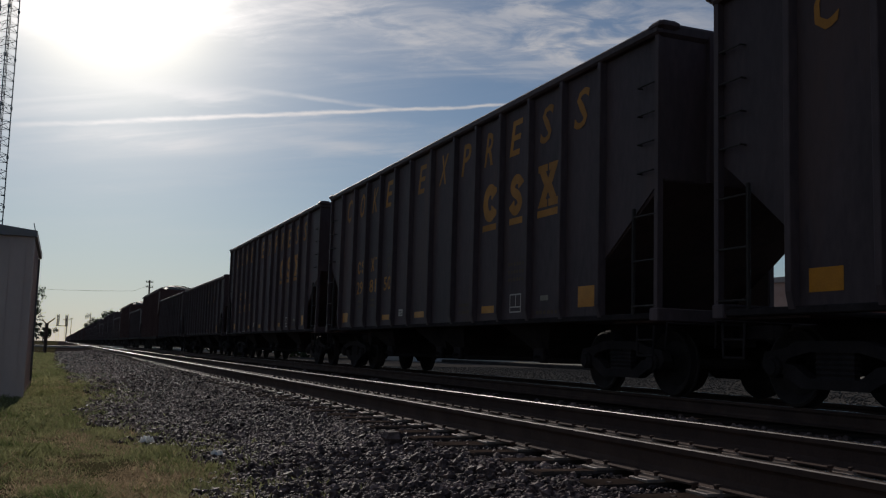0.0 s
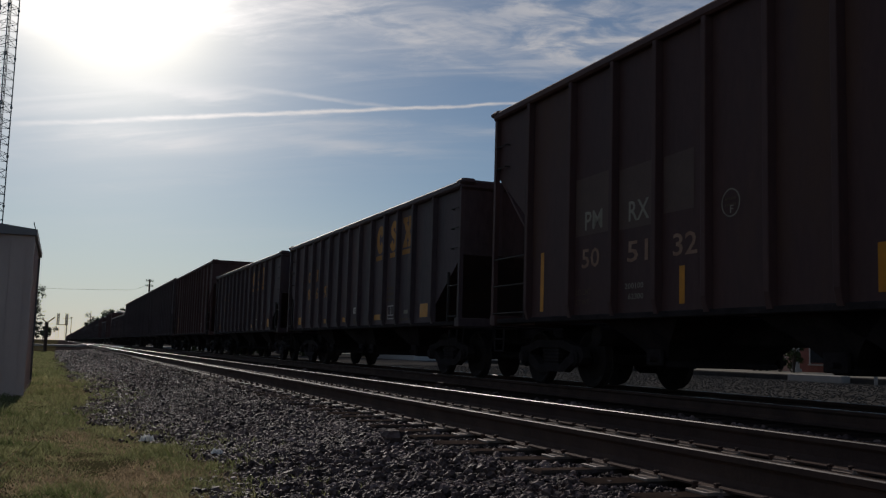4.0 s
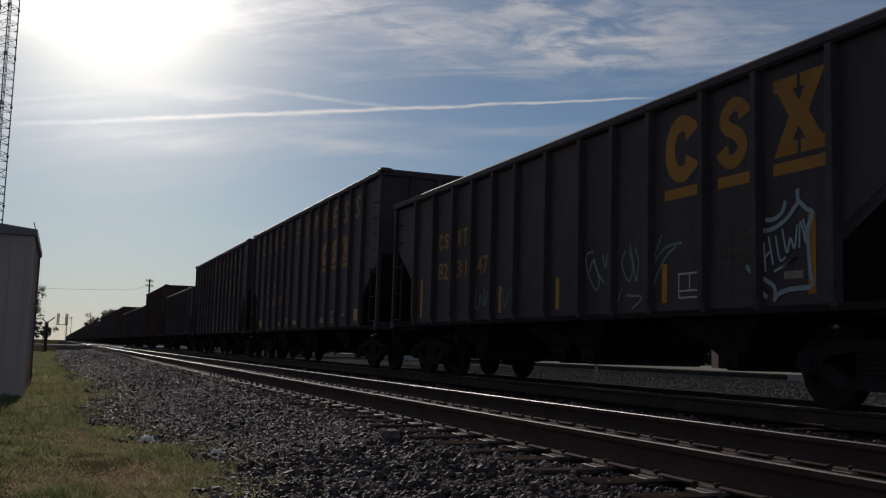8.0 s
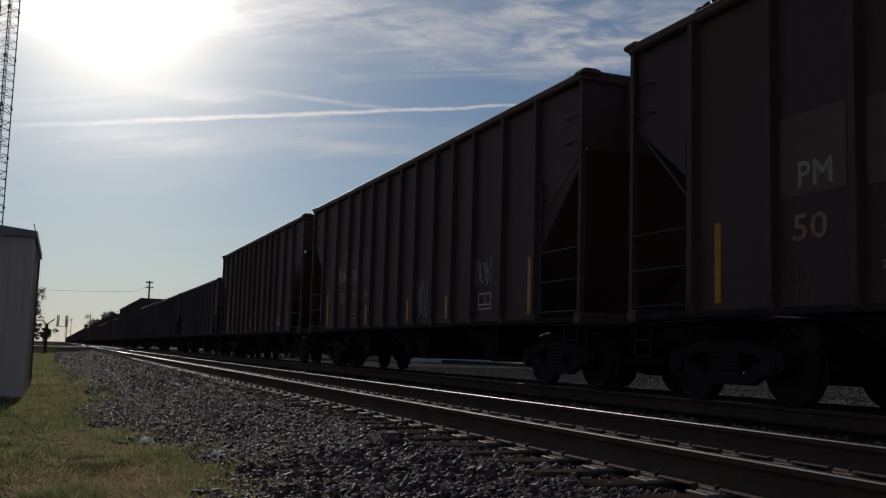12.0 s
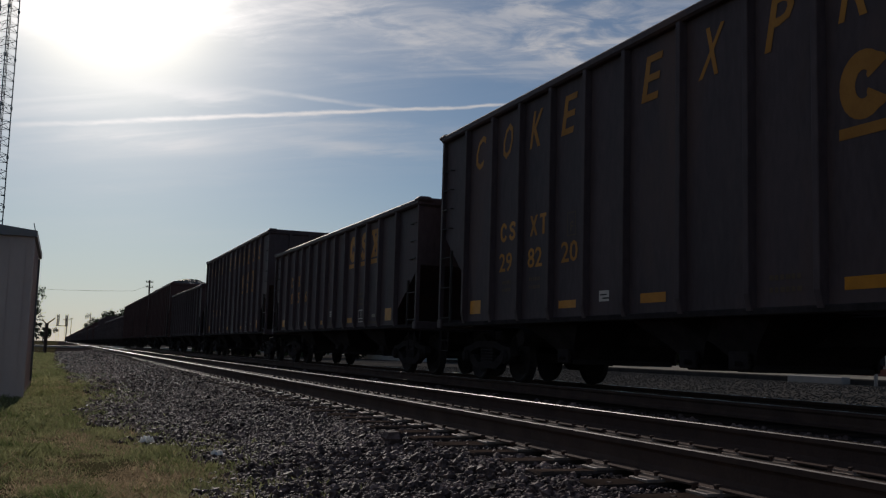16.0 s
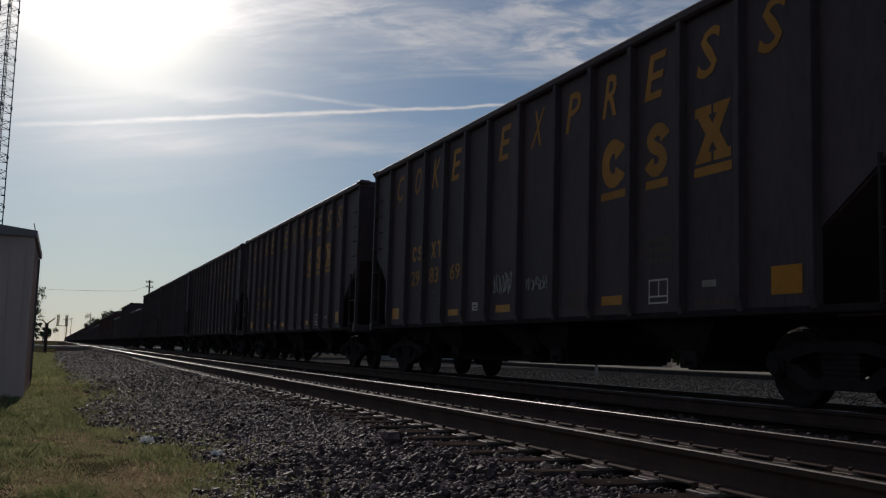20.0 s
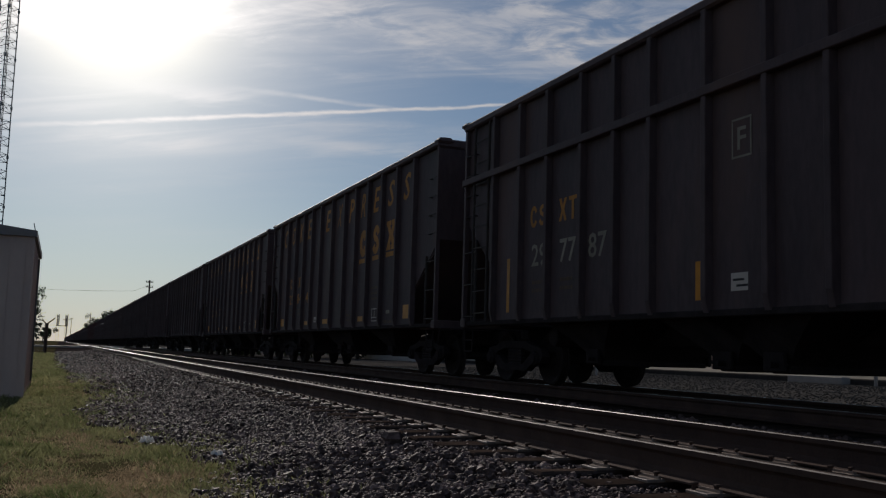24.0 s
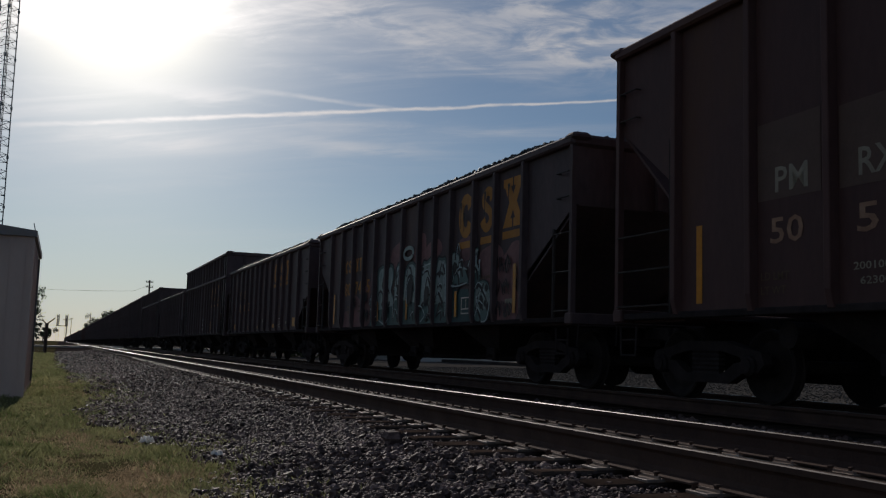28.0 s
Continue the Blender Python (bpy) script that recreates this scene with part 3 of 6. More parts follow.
def build_car(kind):
    """One open hopper car; its front end stands at the origin and it runs back along -y."""
    k = KINDS[kind]
    L, H, ribs, cut = k["L"], k["H"], k["ribs"], k["cut"]
    paint = PAINTS[k["paint"]]
    car = thing("hopper_car", "open-top hopper car", "freight car", "cars of the train")
    for sgn in (-1, 1):
        part("side_sheet", side_sheet(k, sgn), paint, car)
        s = Shape()
        s.soft_box(min(sgn * 1.34, sgn * (HALF + 0.02)), max(sgn * 1.34, sgn * (HALF + 0.02)), -L + 0.02, -0.02, H - 0.14, H, 0.03)
        part("top_chord", s, paint, car)
        s = Shape()
        s.soft_box(min(sgn * 1.32, sgn * (HALF - 0.045)), max(sgn * 1.32, sgn * (HALF - 0.045)), -L + 0.10, -0.10, SILL - 0.07, SILL + 0.012, 0.012)
        part("side_sill", s, UNDER, car)
    tall = rib_mesh(H - 0.13)
    ribmesh = {-1: fixed_normals(tall.mesh("rib", paint))}
    flip = Shape()
    flip.v, flip.f, flip.k = [(-a, b, c) for a, b, c in tall.v], tall.f, tall.k
    ribmesh[1] = fixed_normals(flip.mesh("rib", paint))
    for sgn in (-1, 1):
        for u in ribs:
            part("rib", ribmesh[sgn], None, car, at=(sgn * SKIN, -u, 0))
        if k["belt"]:
            s = Shape()
            x0, x1 = sorted((sgn * (SKIN - 0.01), sgn * (HALF + 0.035)))
            s.soft_box(x0, x1, -L + 0.03, -0.03, k["belt"] - 0.045, k["belt"] + 0.075, 0.012)
            part("belt_rail", s, paint, car, "heavy rail where the raised sides begin")
    for e, way in ((0.0, -1), (-L, 1)):
        s = Shape()
        s.box(-SKIN, SKIN, min(e + way * 0.05, e + way * 0.07), max(e + way * 0.05, e + way * 0.07), cut - 0.03, H - 0.05)
        part("end_sheet", s, paint, car)
        for x in (-0.7, 0, 0.7):
            part("end_post", Shape().box(x - 0.05, x + 0.05, min(e + way * 0.05, e - way * 0.02), max(e + way * 0.05, e - way * 0.02), cut - 0.03, H - 0.10), paint, car)
        if k["belt"]:
            part("end_belt", Shape().box(-HALF, HALF, min(e + way * 0.05, e - way * 0.04), max(e + way * 0.05, e - way * 0.04), k["belt"] - 0.045, k["belt"] + 0.07), paint, car)
        s = Shape()
        a, b = e + way * 0.06, e + way * 2.7
        w = SKIN - 0.035
        s.add([(-w, a, cut), (w, a, cut), (w, b, 1.02), (-w, b, 1.02), (-w, a, cut - 0.05), (w, a, cut - 0.05), (w, b, 0.98), (-w, b, 0.98)],
              [(0, 1, 2, 3), (7, 6, 5, 4), (0, 4, 5, 1), (1, 5, 6, 2), (2, 6, 7, 3), (3, 7, 4, 0)])
        part("slope_sheet", s, paint, car)
        s = Shape()
        y0, y1 = sorted((e - way * 0.0, e + way * 0.16))
        s.soft_box(-HALF - 0.005, HALF + 0.005, y0, y1, H - 0.17, H + 0.015, 0.04)
        for x in (-1.36, 1.36):
            s.soft_box(x - 0.17, x + 0.17, y0 - 0.05, y1 + 0.10, H - 0.09, H + 0.035, 0.045)
        part("end_chord", s, paint, car)
        s = Shape()
        y0, y1 = sorted((e + way * 0.02, e + way * 0.22))
        s.soft_box(-HALF, HALF, y0, y1, SILL - 0.10, SILL + 0.07, 0.015)
        y0, y1 = sorted((e + way * 0.22, e + way * 1.35))
        s.box(-1.3, 1.3, y0, y1, SILL - 0.10, SILL - 0.07)
        part("end_sill", s, paint, car)
        for x in (-1, 1):
            s = Shape()
            y0, y1 = sorted((e + way * 0.05, e + way * 0.13))
            x0, x1 = sorted((x * (HALF - 0.09), x * (HALF - 0.01)))
            s.box(x0, x1, y0, y1, SILL, H - 0.12)
            part("corner_post", s, paint, car)
            # ladder on the side, over the platform
            s = Shape()
            far = e + way * (1.30 if kind == "brown" else 0.62)
            s.rod((x * (HALF - 0.03), far, SILL), (x * (HALF - 0.03), far, cut - 0.35), 0.028, 6)
            for i in range(4):
                z = SILL + 0.10 + i * (0.46 if kind == "brown" else 0.58)
                if z < (2.2 if kind == "brown" else cut - 0.25):
                    s.rod((x * (HALF - 0.02), e + way * 0.09, z), (x * (HALF - 0.02), far, z), 0.014, 5)
            if k["belt"]:
                for u in (0.50, 1.12):
                    s.rod((x * (HALF - 0.02), e + way * u, SILL), (x * (HALF - 0.02), e + way * u, H - 0.15), 0.024, 6)
                for i in range(9):
                    z = SILL + 0.15 + i * 0.39
                    s.rod((x * (HALF - 0.02), e + way * 0.50, z), (x * (HALF - 0.02), e + way * 1.12, z), 0.014, 5)
            part("ladder", s, LADDERS, car, "steel ladder with round rungs")
            for i, z in enumerate((cut + 0.10, cut + 0.48, cut + 0.86, cut + 1.24)):
                if z < H - 0.3:
                    s = Shape()
                    xx = x * (HALF - 0.01)
                    s.path([(x * SKIN, e + way * 0.16, z), (xx, e + way * 0.16, z), (xx, e + way * 0.52, z), (x * SKIN, e + way * 0.52, z)], 0.012, 5)
                    part("grab_iron", s, LADDERS, car)
            s = Shape()
            xx = x * (HALF - 0.04)
            s.path([(xx, e + way * 0.16, SILL - 0.15), (xx, e + way * 0.18, 0.52), (xx, e + way * 0.52, 0.52), (xx, e + way * 0.54, SILL - 0.15)], 0.016, 6)
            s.rod((xx, e + way * 0.17, 0.72), (xx, e + way * 0.53, 0.72), 0.014, 6)
            part("stirrup_step", s, UNDER, car, "steel stirrup step under the sill")
        # coupler, hose and uncoupling lever
        s = Shape()
        y0, y1 = sorted((e + way * 0.3, e - way * 0.42))
        s.soft_box(-0.09, 0.09, y0, y1, 0.76, 0.94, 0.02)
        y0, y1 = sorted((e - way * 0.30, e - way * 0.54))
        s.soft_box(-0.17, 0.12, y0, y1, 0.71, 0.99, 0.05)
        part("coupler", s, UNDER, car, "cast steel knuckle coupler")
        s = Shape()
        s.path([(0.3, e + way * 0.1, 0.78), (0.33, e - way * 0.1, 0.70), (0.26, e - way * 0.28, 0.42), (0.12, e - way * 0.42, 0.32), (0.0, e - way * 0.52, 0.42)], 0.022, 6)
        part("brake_hose", s, UNDER, car, "rubber brake hose")
        s = Shape()
        s.path([(-1.42, e - way * 0.02, 0.62), (-1.40, e - way * 0.03, 0.93), (-0.30, e - way * 0.05, 0.93), (-0.2, e - way * 0.2, 0.99)], 0.012, 5)
        part("uncoupling_lever", s, UNDER, car)
    s = Shape()
    s.soft_box(-0.20, 0.20, -L + 0.25, -0.25, 0.66, 1.02, 0.02)
    part("center_sill", s, UNDER, car)
    # four hoppers between the trucks, narrowing to their cross gates
    for c in (-3.95, -0.72, 0.25, 3.75):
        m = L / 2 + 0.1 + c * L / 16.1
        s = Shape()
        rings = []
        for z, w, hw in ((1.04, 0.98, 1.28), (0.66, 0.38, 1.0), (0.45, 0.15, 0.86), (0.40, 0.15, 0.86)):
            rings.append([(-hw, -m - w, z), (hw, -m - w, z), (hw, -m + w, z), (-hw, -m + w, z)])
        s.loft(rings)
        bay = part("hopper_bay", s, UNDER, car, "sloped discharge hopper with its gate")
        s = Shape()
        s.soft_box(-0.92, 0.92, -m - 0.20, -m + 0.10, 0.36, 0.43, 0.012)
        s.rod((-1.12, -m - 0.10, 0.46), (1.12, -m - 0.10, 0.46), 0.032, 6)
        for x in (-0.98, 0.98):
            s.soft_box(x - 0.03, x + 0.03, -m - 0.20, -m + 0.14, 0.38, 0.60, 0.012)
        part("gate", s, UNDER, bay, "sliding gate with its shaft")
    # brake gear under the sill
    s = Shape()
    s.turned([(-0.35, 0.11), (-0.34, 0.15), (0.34, 0.15), (0.35, 0.11)], -0.75, -2.9, 0.78, 12)
    part("brake_cylinder", s, UNDER, car)
    for u in (1.40, L - 1.60):
        truck_parts(car, u, WHEELSET)
    return car


# ---- markings on the near side ----
GLYPHS = {}


def glyph(text):
    """Outline of a word in the built-in font, scaled to a unit box."""
    if text not in GLYPHS:
        cu = bpy.data.curves.new("glyph", "FONT")
        cu.body = text
        cu.offset = 0.012
        cu.resolution_u = 2
        ob = bpy.data.objects.new("glyph", cu)
        scene.collection.objects.link(ob)
        me = bpy.data.meshes.new_from_object(ob)
        bpy.data.objects.remove(ob)
        vs = np.array([v.co[:2] for v in me.vertices])
        lo, hi = vs.min(0), vs.max(0)
        GLYPHS[text] = ((vs - lo) / (hi - lo), [tuple(p.vertices) for p in me.polygons])
        bpy.data.meshes.remove(me)
    return GLYPHS[text]


MADE = {}


def word(name, text, w, h, material, parent, u, z, lean=0.0, out=0.0):
    key = (text, w, h, lean, material.name)
    if key not in MADE:
        vs, fs = glyph(text)
        me = bpy.data.meshes.new(name)
        me.from_pydata([(0, -(a * w + lean * b * h), b * h) for a, b in vs], [], fs)
        me.materials.append(material)
        MADE[key] = me
    return part(name, MADE[key], None, parent, at=(-SKIN - 0.007 - out, -u + 0.03, z + 0.003))


def flat(name, polys, material, parent, u, z, key=None, out=0.0, label=""):
    """Painted patches: outlines of (u, z) laid on the side sheet."""
    if key is None or key not in MADE:
        me = bpy.data.meshes.new(name)
        vs, fs, seen = [], [], {}
        for p in polys:
            if isinstance(polys, Strip):
                fs.append(tuple(seen.setdefault((round(a, 5), round(b, 5)), len(seen)) for a, b in p))
                vs = [(0.0, -a, b) for a, b in seen]
                continue
            fs.append(tuple(range(len(vs), len(vs) + len(p))))
            vs += [(-0.0006 * (len(fs) % 7), -a, b) for a, b in p]
        me.from_pydata(vs, [], fs)
        me.materials.append(material)
        if key is not None:
            MADE[key] = me
    else:
        me = MADE[key]
    return part(name, me, None, parent, label, at=(-SKIN - 0.004 - out, -u + 0.03, z + 0.003))


def rect(w, h, x=0.0, y=0.0):
    return [(x, y), (x + w, y), (x + w, y + h), (x, y + h)]


def bar(name, u, z, w, h, material, parent, out=0.0, label=""):
    return flat(name, [rect(w, h)], material, parent, u, z, ("bar", round(w, 3), round(h, 3), material.name), out, label)


def stroke(pts, t):
    """One outline round a line of thickness t, or of a thickness for each point."""
    left, right = [], []
    for i, (x, y) in enumerate(pts):
        (xa, ya), (xb, yb) = pts[max(0, i - 1)], pts[min(len(pts) - 1, i + 1)]
        d = math.hypot(xb - xa, yb - ya) or 1.0
        wide = t[i] if isinstance(t, list) else t
        nx, ny = -(yb - ya) / d * wide / 2, (xb - xa) / d * wide / 2
        left.append((x + nx, y + ny))
        right.append((x - nx, y - ny))
    return left + right[::-1]


def smooth(pts, m):
    """The line bent smoothly through its points."""
    fine = []
    for i in range(len(pts) - 1):
        p0, p1, p2, p3 = pts[max(0, i - 1)], pts[i], pts[i + 1], pts[min(len(pts) - 1, i + 2)]
        for k in range(m):
            f = k / m
            fine.append(tuple(0.5 * (2 * p1[c] + (p2[c] - p0[c]) * f + (2 * p0[c] - 5 * p1[c] + 4 * p2[c] - p3[c]) * f * f + (3 * p1[c] - p0[c] - 3 * p2[c] + p3[c]) * f ** 3) for c in (0, 1)))
    return fine + [pts[-1]]


class Strip(list):
    """Quads that share their edges."""


def strip_quads(pts, t):
    """A thick line as a row of quads."""
    a, n = stroke(pts, t), len(pts)
    left, right = a[:n], a[n:][::-1]
    return Strip([left[i], left[i + 1], right[i + 1], right[i]] for i in range(n - 1))


def arc(cx, cy, rx, ry, a, b, n=12):
    return [(cx + rx * math.cos(radians(a + (b - a) * i / n)), cy + ry * math.sin(radians(a + (b - a) * i / n))) for i in range(n + 1)]


def ring_piece(w, h, t):
    """An open ring: a thick arc with its mouth to the right."""
    line = arc(w / 2, h / 2, w / 2 - t / 2, h / 2 - t / 2, 28, 332, 22)
    n = len(line)
    return strip_quads(line, [t * (1.35 if min(i, n - 1 - i) < 2 and t > 0.1 else 1.0) for i in range(n)])


def bent_piece(w, h, t):
    """A double bend."""
    line = [(w * a, h * b) for a, b in ((0.88, 0.70), (0.76, 0.84), (0.48, 0.89), (0.20, 0.76), (0.28, 0.60), (0.66, 0.46), (0.80, 0.27), (0.56, 0.12), (0.28, 0.14), (0.12, 0.30))]
    line = smooth(line, 4)
    n = len(line)
    return strip_quads(line, [t * (1.30 if min(i, n - 1 - i) < 3 and t > 0.1 else 1.0) for i in range(n)])


def hourglass(w, h):
    """Two crossing bands with feet, one outline."""
    f, c = h * 0.17, w * 0.14
    half = [(0, 0), (w * 0.47, 0), (w * 0.47, f), (w * 0.38, f), (w * 0.5, h * 0.34), (w * 0.62, f), (w * 0.53, f), (w * 0.53, 0), (w, 0), (w, f), (w * 0.92, f), (w * 0.5 + c * 1.35, h / 2)]
    return [half + [(w - x, h - y) for x, y in half]]


def crossed(w, h, t):
    """Two thin crossing strokes."""
    return [[(0, 0), (t, 0), (w / 2, h / 2 - t * 0.8), (w - t, 0), (w, 0), (w / 2 + t * 0.6, h / 2), (w, h), (w - t, h), (w / 2, h / 2 + t * 0.8), (t, h), (0, h), (w / 2 - t * 0.6, h / 2)]]


def emblem(car, spots, z, h, w, gap=0.065, bh=0.11):
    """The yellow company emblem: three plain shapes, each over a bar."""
    for i, u in enumerate(spots):
        wide = w * (1.12 if i == 2 else 1.0)
        if i == 1:
            u, wide = u + 0.01, w * 0.78
        polys = (ring_piece(wide, h, 0.20), bent_piece(wide, h, 0.165), hourglass(wide, h))[i]
        flat("emblem_shape", polys, YELLOW, car, u, z, ("emblem", i, h, w), 0, "yellow company emblem shape")
        bar("emblem_bar", u - 0.01, z - gap - bh + 0.02, wide + 0.02, bh, YELLOW, car)


def info_plate(car, u, z, w, h):
    """A small white plate with two lines of print."""
    plate = bar("info_plate", u, z, w, h, PLATEWHITE, car, 0.0, "small white plate with dark print")
    for f, g in ((0.55, 0.16), (0.22, 0.42)):
        me = bar("print_line", 0, 0, w * 0.66, h * 0.13, UNDERPAINT, plate)
        me.location = (-0.002, -w * g * 0.8, h * f)


def frame_box(car, u, z, w, h, material, name="data_panel", out=0.0):
    t = 0.022
    xs, zs = (0, t, w * 0.5, w * 0.5 + t, w - t, w), (0, t, h * 0.26, h * 0.26 + t, h - t, h)
    cells = Strip()
    for a in range(5):
        for b in range(5):
            if a in (0, 4) or b in (0, 2, 4) or (a == 2 and b > 2):
                cells.append([(xs[a], zs[b]), (xs[a + 1], zs[b]), (xs[a + 1], zs[b + 1]), (xs[a], zs[b + 1])])
    flat(name, cells, material, car, u, z, ("frame", round(w, 3), round(h, 3), material.name), out, "white outlined service panel")


def marks(car, spots, z, w, h, material):
    """The owner's mark in plain shapes, two to a panel."""
    pieces = [ring_piece(w * 0.44, h, 0.065), bent_piece(w * 0.44, h, 0.065), crossed(w * 0.44, h, 0.07), [[(0, h), (0, h - 0.06), (w * 0.22 - 0.035, h - 0.06), (w * 0.22 - 0.035, 0), (w * 0.22 + 0.035, 0), (w * 0.22 + 0.035, h - 0.06), (w * 0.44, h - 0.06), (w * 0.44, h)]]]
    for k, u in enumerate(spots):
        for i in range(2):
            flat("mark_shape", pieces[2 * k + i], material, car, u + i * w * 0.56, z, ("mark", 2 * k + i, w, h, material.name))


def digits(car, spots, pairs, z, w, h, material):
    for u, p in zip(spots, pairs):
        word("number", p, w * (0.72 if p == "11" else 1.0), h, material, car, u, z)


def small_print(car, u, z, w, rows, material, gap=0.13, h=0.055):
    n = 6
    for i in range(rows):
        flat("stencil_line", [rect(w / n * (0.62 if (j + i) % 3 else 0.8), h, j * w / n, 0) for j in range(n)], material, car, u, z - i * gap, ("print", round(w, 3), h, i % 2, material.name), 0, "row of small stencilled print")["kind"] = "stuff"


def mark_coke(car, pairs):
    for u, c in zip((1.55, 2.72, 3.80, 4.86, 7.05, 8.28, 9.45, 10.52, 11.58, 12.68, 13.78), "COKEEXPRESS"):
        word("letter", c, 0.37, 0.60, YELLOW, car, u, 3.82, 0.22)
    emblem(car, (10.52, 11.62, 12.66), 2.80, 0.68, 0.60)
    marks(car, (2.74, 3.86), 2.38, 0.60, 0.33, YELLOW)
    digits(car, (2.72, 3.80, 4.92), pairs, 1.87, 0.50, 0.32, YELLOW)
    flat("plate_symbol", [rect(0.26, 0.016), rect(0.26, 0.016, 0, 0.34), rect(0.016, 0.324, 0, 0.016), rect(0.016, 0.324, 0.244, 0.016)], FAINT, car, 5.09, 2.26, "platesym", 0, "outlined clearance symbol")
    word("number", "F", 0.09, 0.15, FAINT, car, 5.19, 2.32)
    small_print(car, 2.86, 1.66, 0.34, 2, FAINT)
    small_print(car, 3.86, 1.66, 0.40, 2, FAINT)
    small_print(car, 11.62, 1.95, 0.62, 3, FAINT)
    small_print(car, 9.5, 1.34, 0.5, 2, FAINT)
    small_print(car, 12.66, 1.12, 0.75, 1, FAINT)
    for u, w, h in ((1.50, 0.46, 0.24), (4.86, 0.52, 0.115), (7.06, 0.56, 0.125), (10.55, 0.52, 0.125), (13.98, 0.46, 0.30)):
        bar("reflective_stripe", u, 1.19, w, h, REFLECT, car, 0, "yellow reflective tape")
    info_plate(car, 6.03, 1.25, 0.26, 0.15)
    frame_box(car, 11.70, 1.17, 0.42, 0.31, PLATEWHITE)
    bar("lozenge", 12.80, 1.33, 0.26, 0.08, WHITE, car)


def mark_mid(car, pairs, out=0.0):
    emblem(car, (10.48, 11.52, 12.46), 2.62, 0.84, 0.68, 0.08, 0.13)
    marks(car, (2.72, 3.66), 2.46, 0.52, 0.34, YELLOW)
    digits(car, (2.74, 3.68, 4.64), pairs, 1.87, 0.50, 0.34, YELLOW)
    small_print(car, 3.0, 1.55, 0.4, 2, FAINT)
    small_print(car, 3.95, 1.55, 0.4, 2, FAINT)
    small_print(car, 11.5, 1.80, 0.6, 3, FAINT)
    for u, h in ((1.75, 0.80), (5.6, 0.46), (7.64, 0.48), (10.42, 0.48), (12.95, 0.82)):
        bar("reflective_stripe", u, 1.16, 0.11, h, REFLECT, car, out, "upright yellow reflective tape")
    frame_box(car, 10.76, 1.20, 0.43, 0.31, PLATEWHITE, out=out)
    bar("lozenge", 12.6, 1.33, 0.28, 0.08, WHITE, car)


def mark_low(car, pairs, emblem_z=2.73):
    emblem(car, (9.21, 10.24, 11.10), emblem_z, 0.67, 0.57)
    marks(car, (2.46, 3.42), 2.41, 0.54, 0.34, YELLOW)
    digits(car, (2.48, 3.45, 4.38), pairs, 1.89, 0.50, 0.34, YELLOW)
    small_print(car, 2.75, 1.72, 0.34, 2, FAINT)
    small_print(car, 3.62, 1.72, 0.36, 2, FAINT)
    small_print(car, 10.10, 1.85, 0.60, 3, FAINT)
    small_print(car, 7.45, 1.18, 0.3, 2, FAINT, 0.07)
    small_print(car, 11.1, 1.12, 0.7, 1, FAINT)
    for u, w, h in ((1.34, 0.48, 0.22), (4.48, 0.50, 0.115), (6.43, 0.50, 0.115), (9.19, 0.50, 0.125), (12.32, 0.46, 0.28)):
        bar("reflective_stripe", u, 1.17, w, h, REFLECT, car, 0, "yellow reflective tape")
    info_plate(car, 7.42, 1.37, 0.27, 0.15)
    frame_box(car, 10.19, 1.17, 0.43, 0.31, PLATEWHITE)
    bar("lozenge", 11.31, 1.27, 0.25, 0.08, WHITE, car)


def mark_two(car, pairs):
    emblem(car, (10.26, 11.25, 12.26), 2.58, 0.80, 0.68, 0.13, 0.12)
    marks(car, (2.70, 3.66), 2.51, 0.54, 0.35, YELLOW)
    digits(car, (2.77, 3.70, 4.55), pairs, 1.88, 0.50, 0.36, WHITE)
    flat("plate_symbol", [rect(0.34, 0.025), rect(0.34, 0.025, 0, 0.43), rect(0.025, 0.40, 0, 0.025), rect(0.025, 0.40, 0.315, 0.025)], WHITE, car, 7.72, 2.75, "platesym2", 0, "outlined clearance symbol")
    word("number", "F", 0.15, 0.26, WHITE, car, 7.82, 2.84)
    small_print(car, 2.8, 1.6, 0.4, 2, FAINT)
    small_print(car, 3.72, 1.6, 0.4, 2, FAINT)
    small_print(car, 11.2, 1.62, 0.6, 2, FAINT)
    for u, h in ((1.86, 0.90), (7.05, 0.46), (10.20, 0.46), (12.78, 0.74)):
        bar("reflective_stripe", u, 1.18, 0.11, h, REFLECT, car, 0, "upright yellow reflective tape")
    info_plate(car, 7.70, 1.26, 0.29, 0.20)
    frame_box(car, 10.52, 1.17, 0.42, 0.33, PLATEWHITE)
    bar("lozenge", 12.40, 1.25, 0.26, 0.08, WHITE, car)


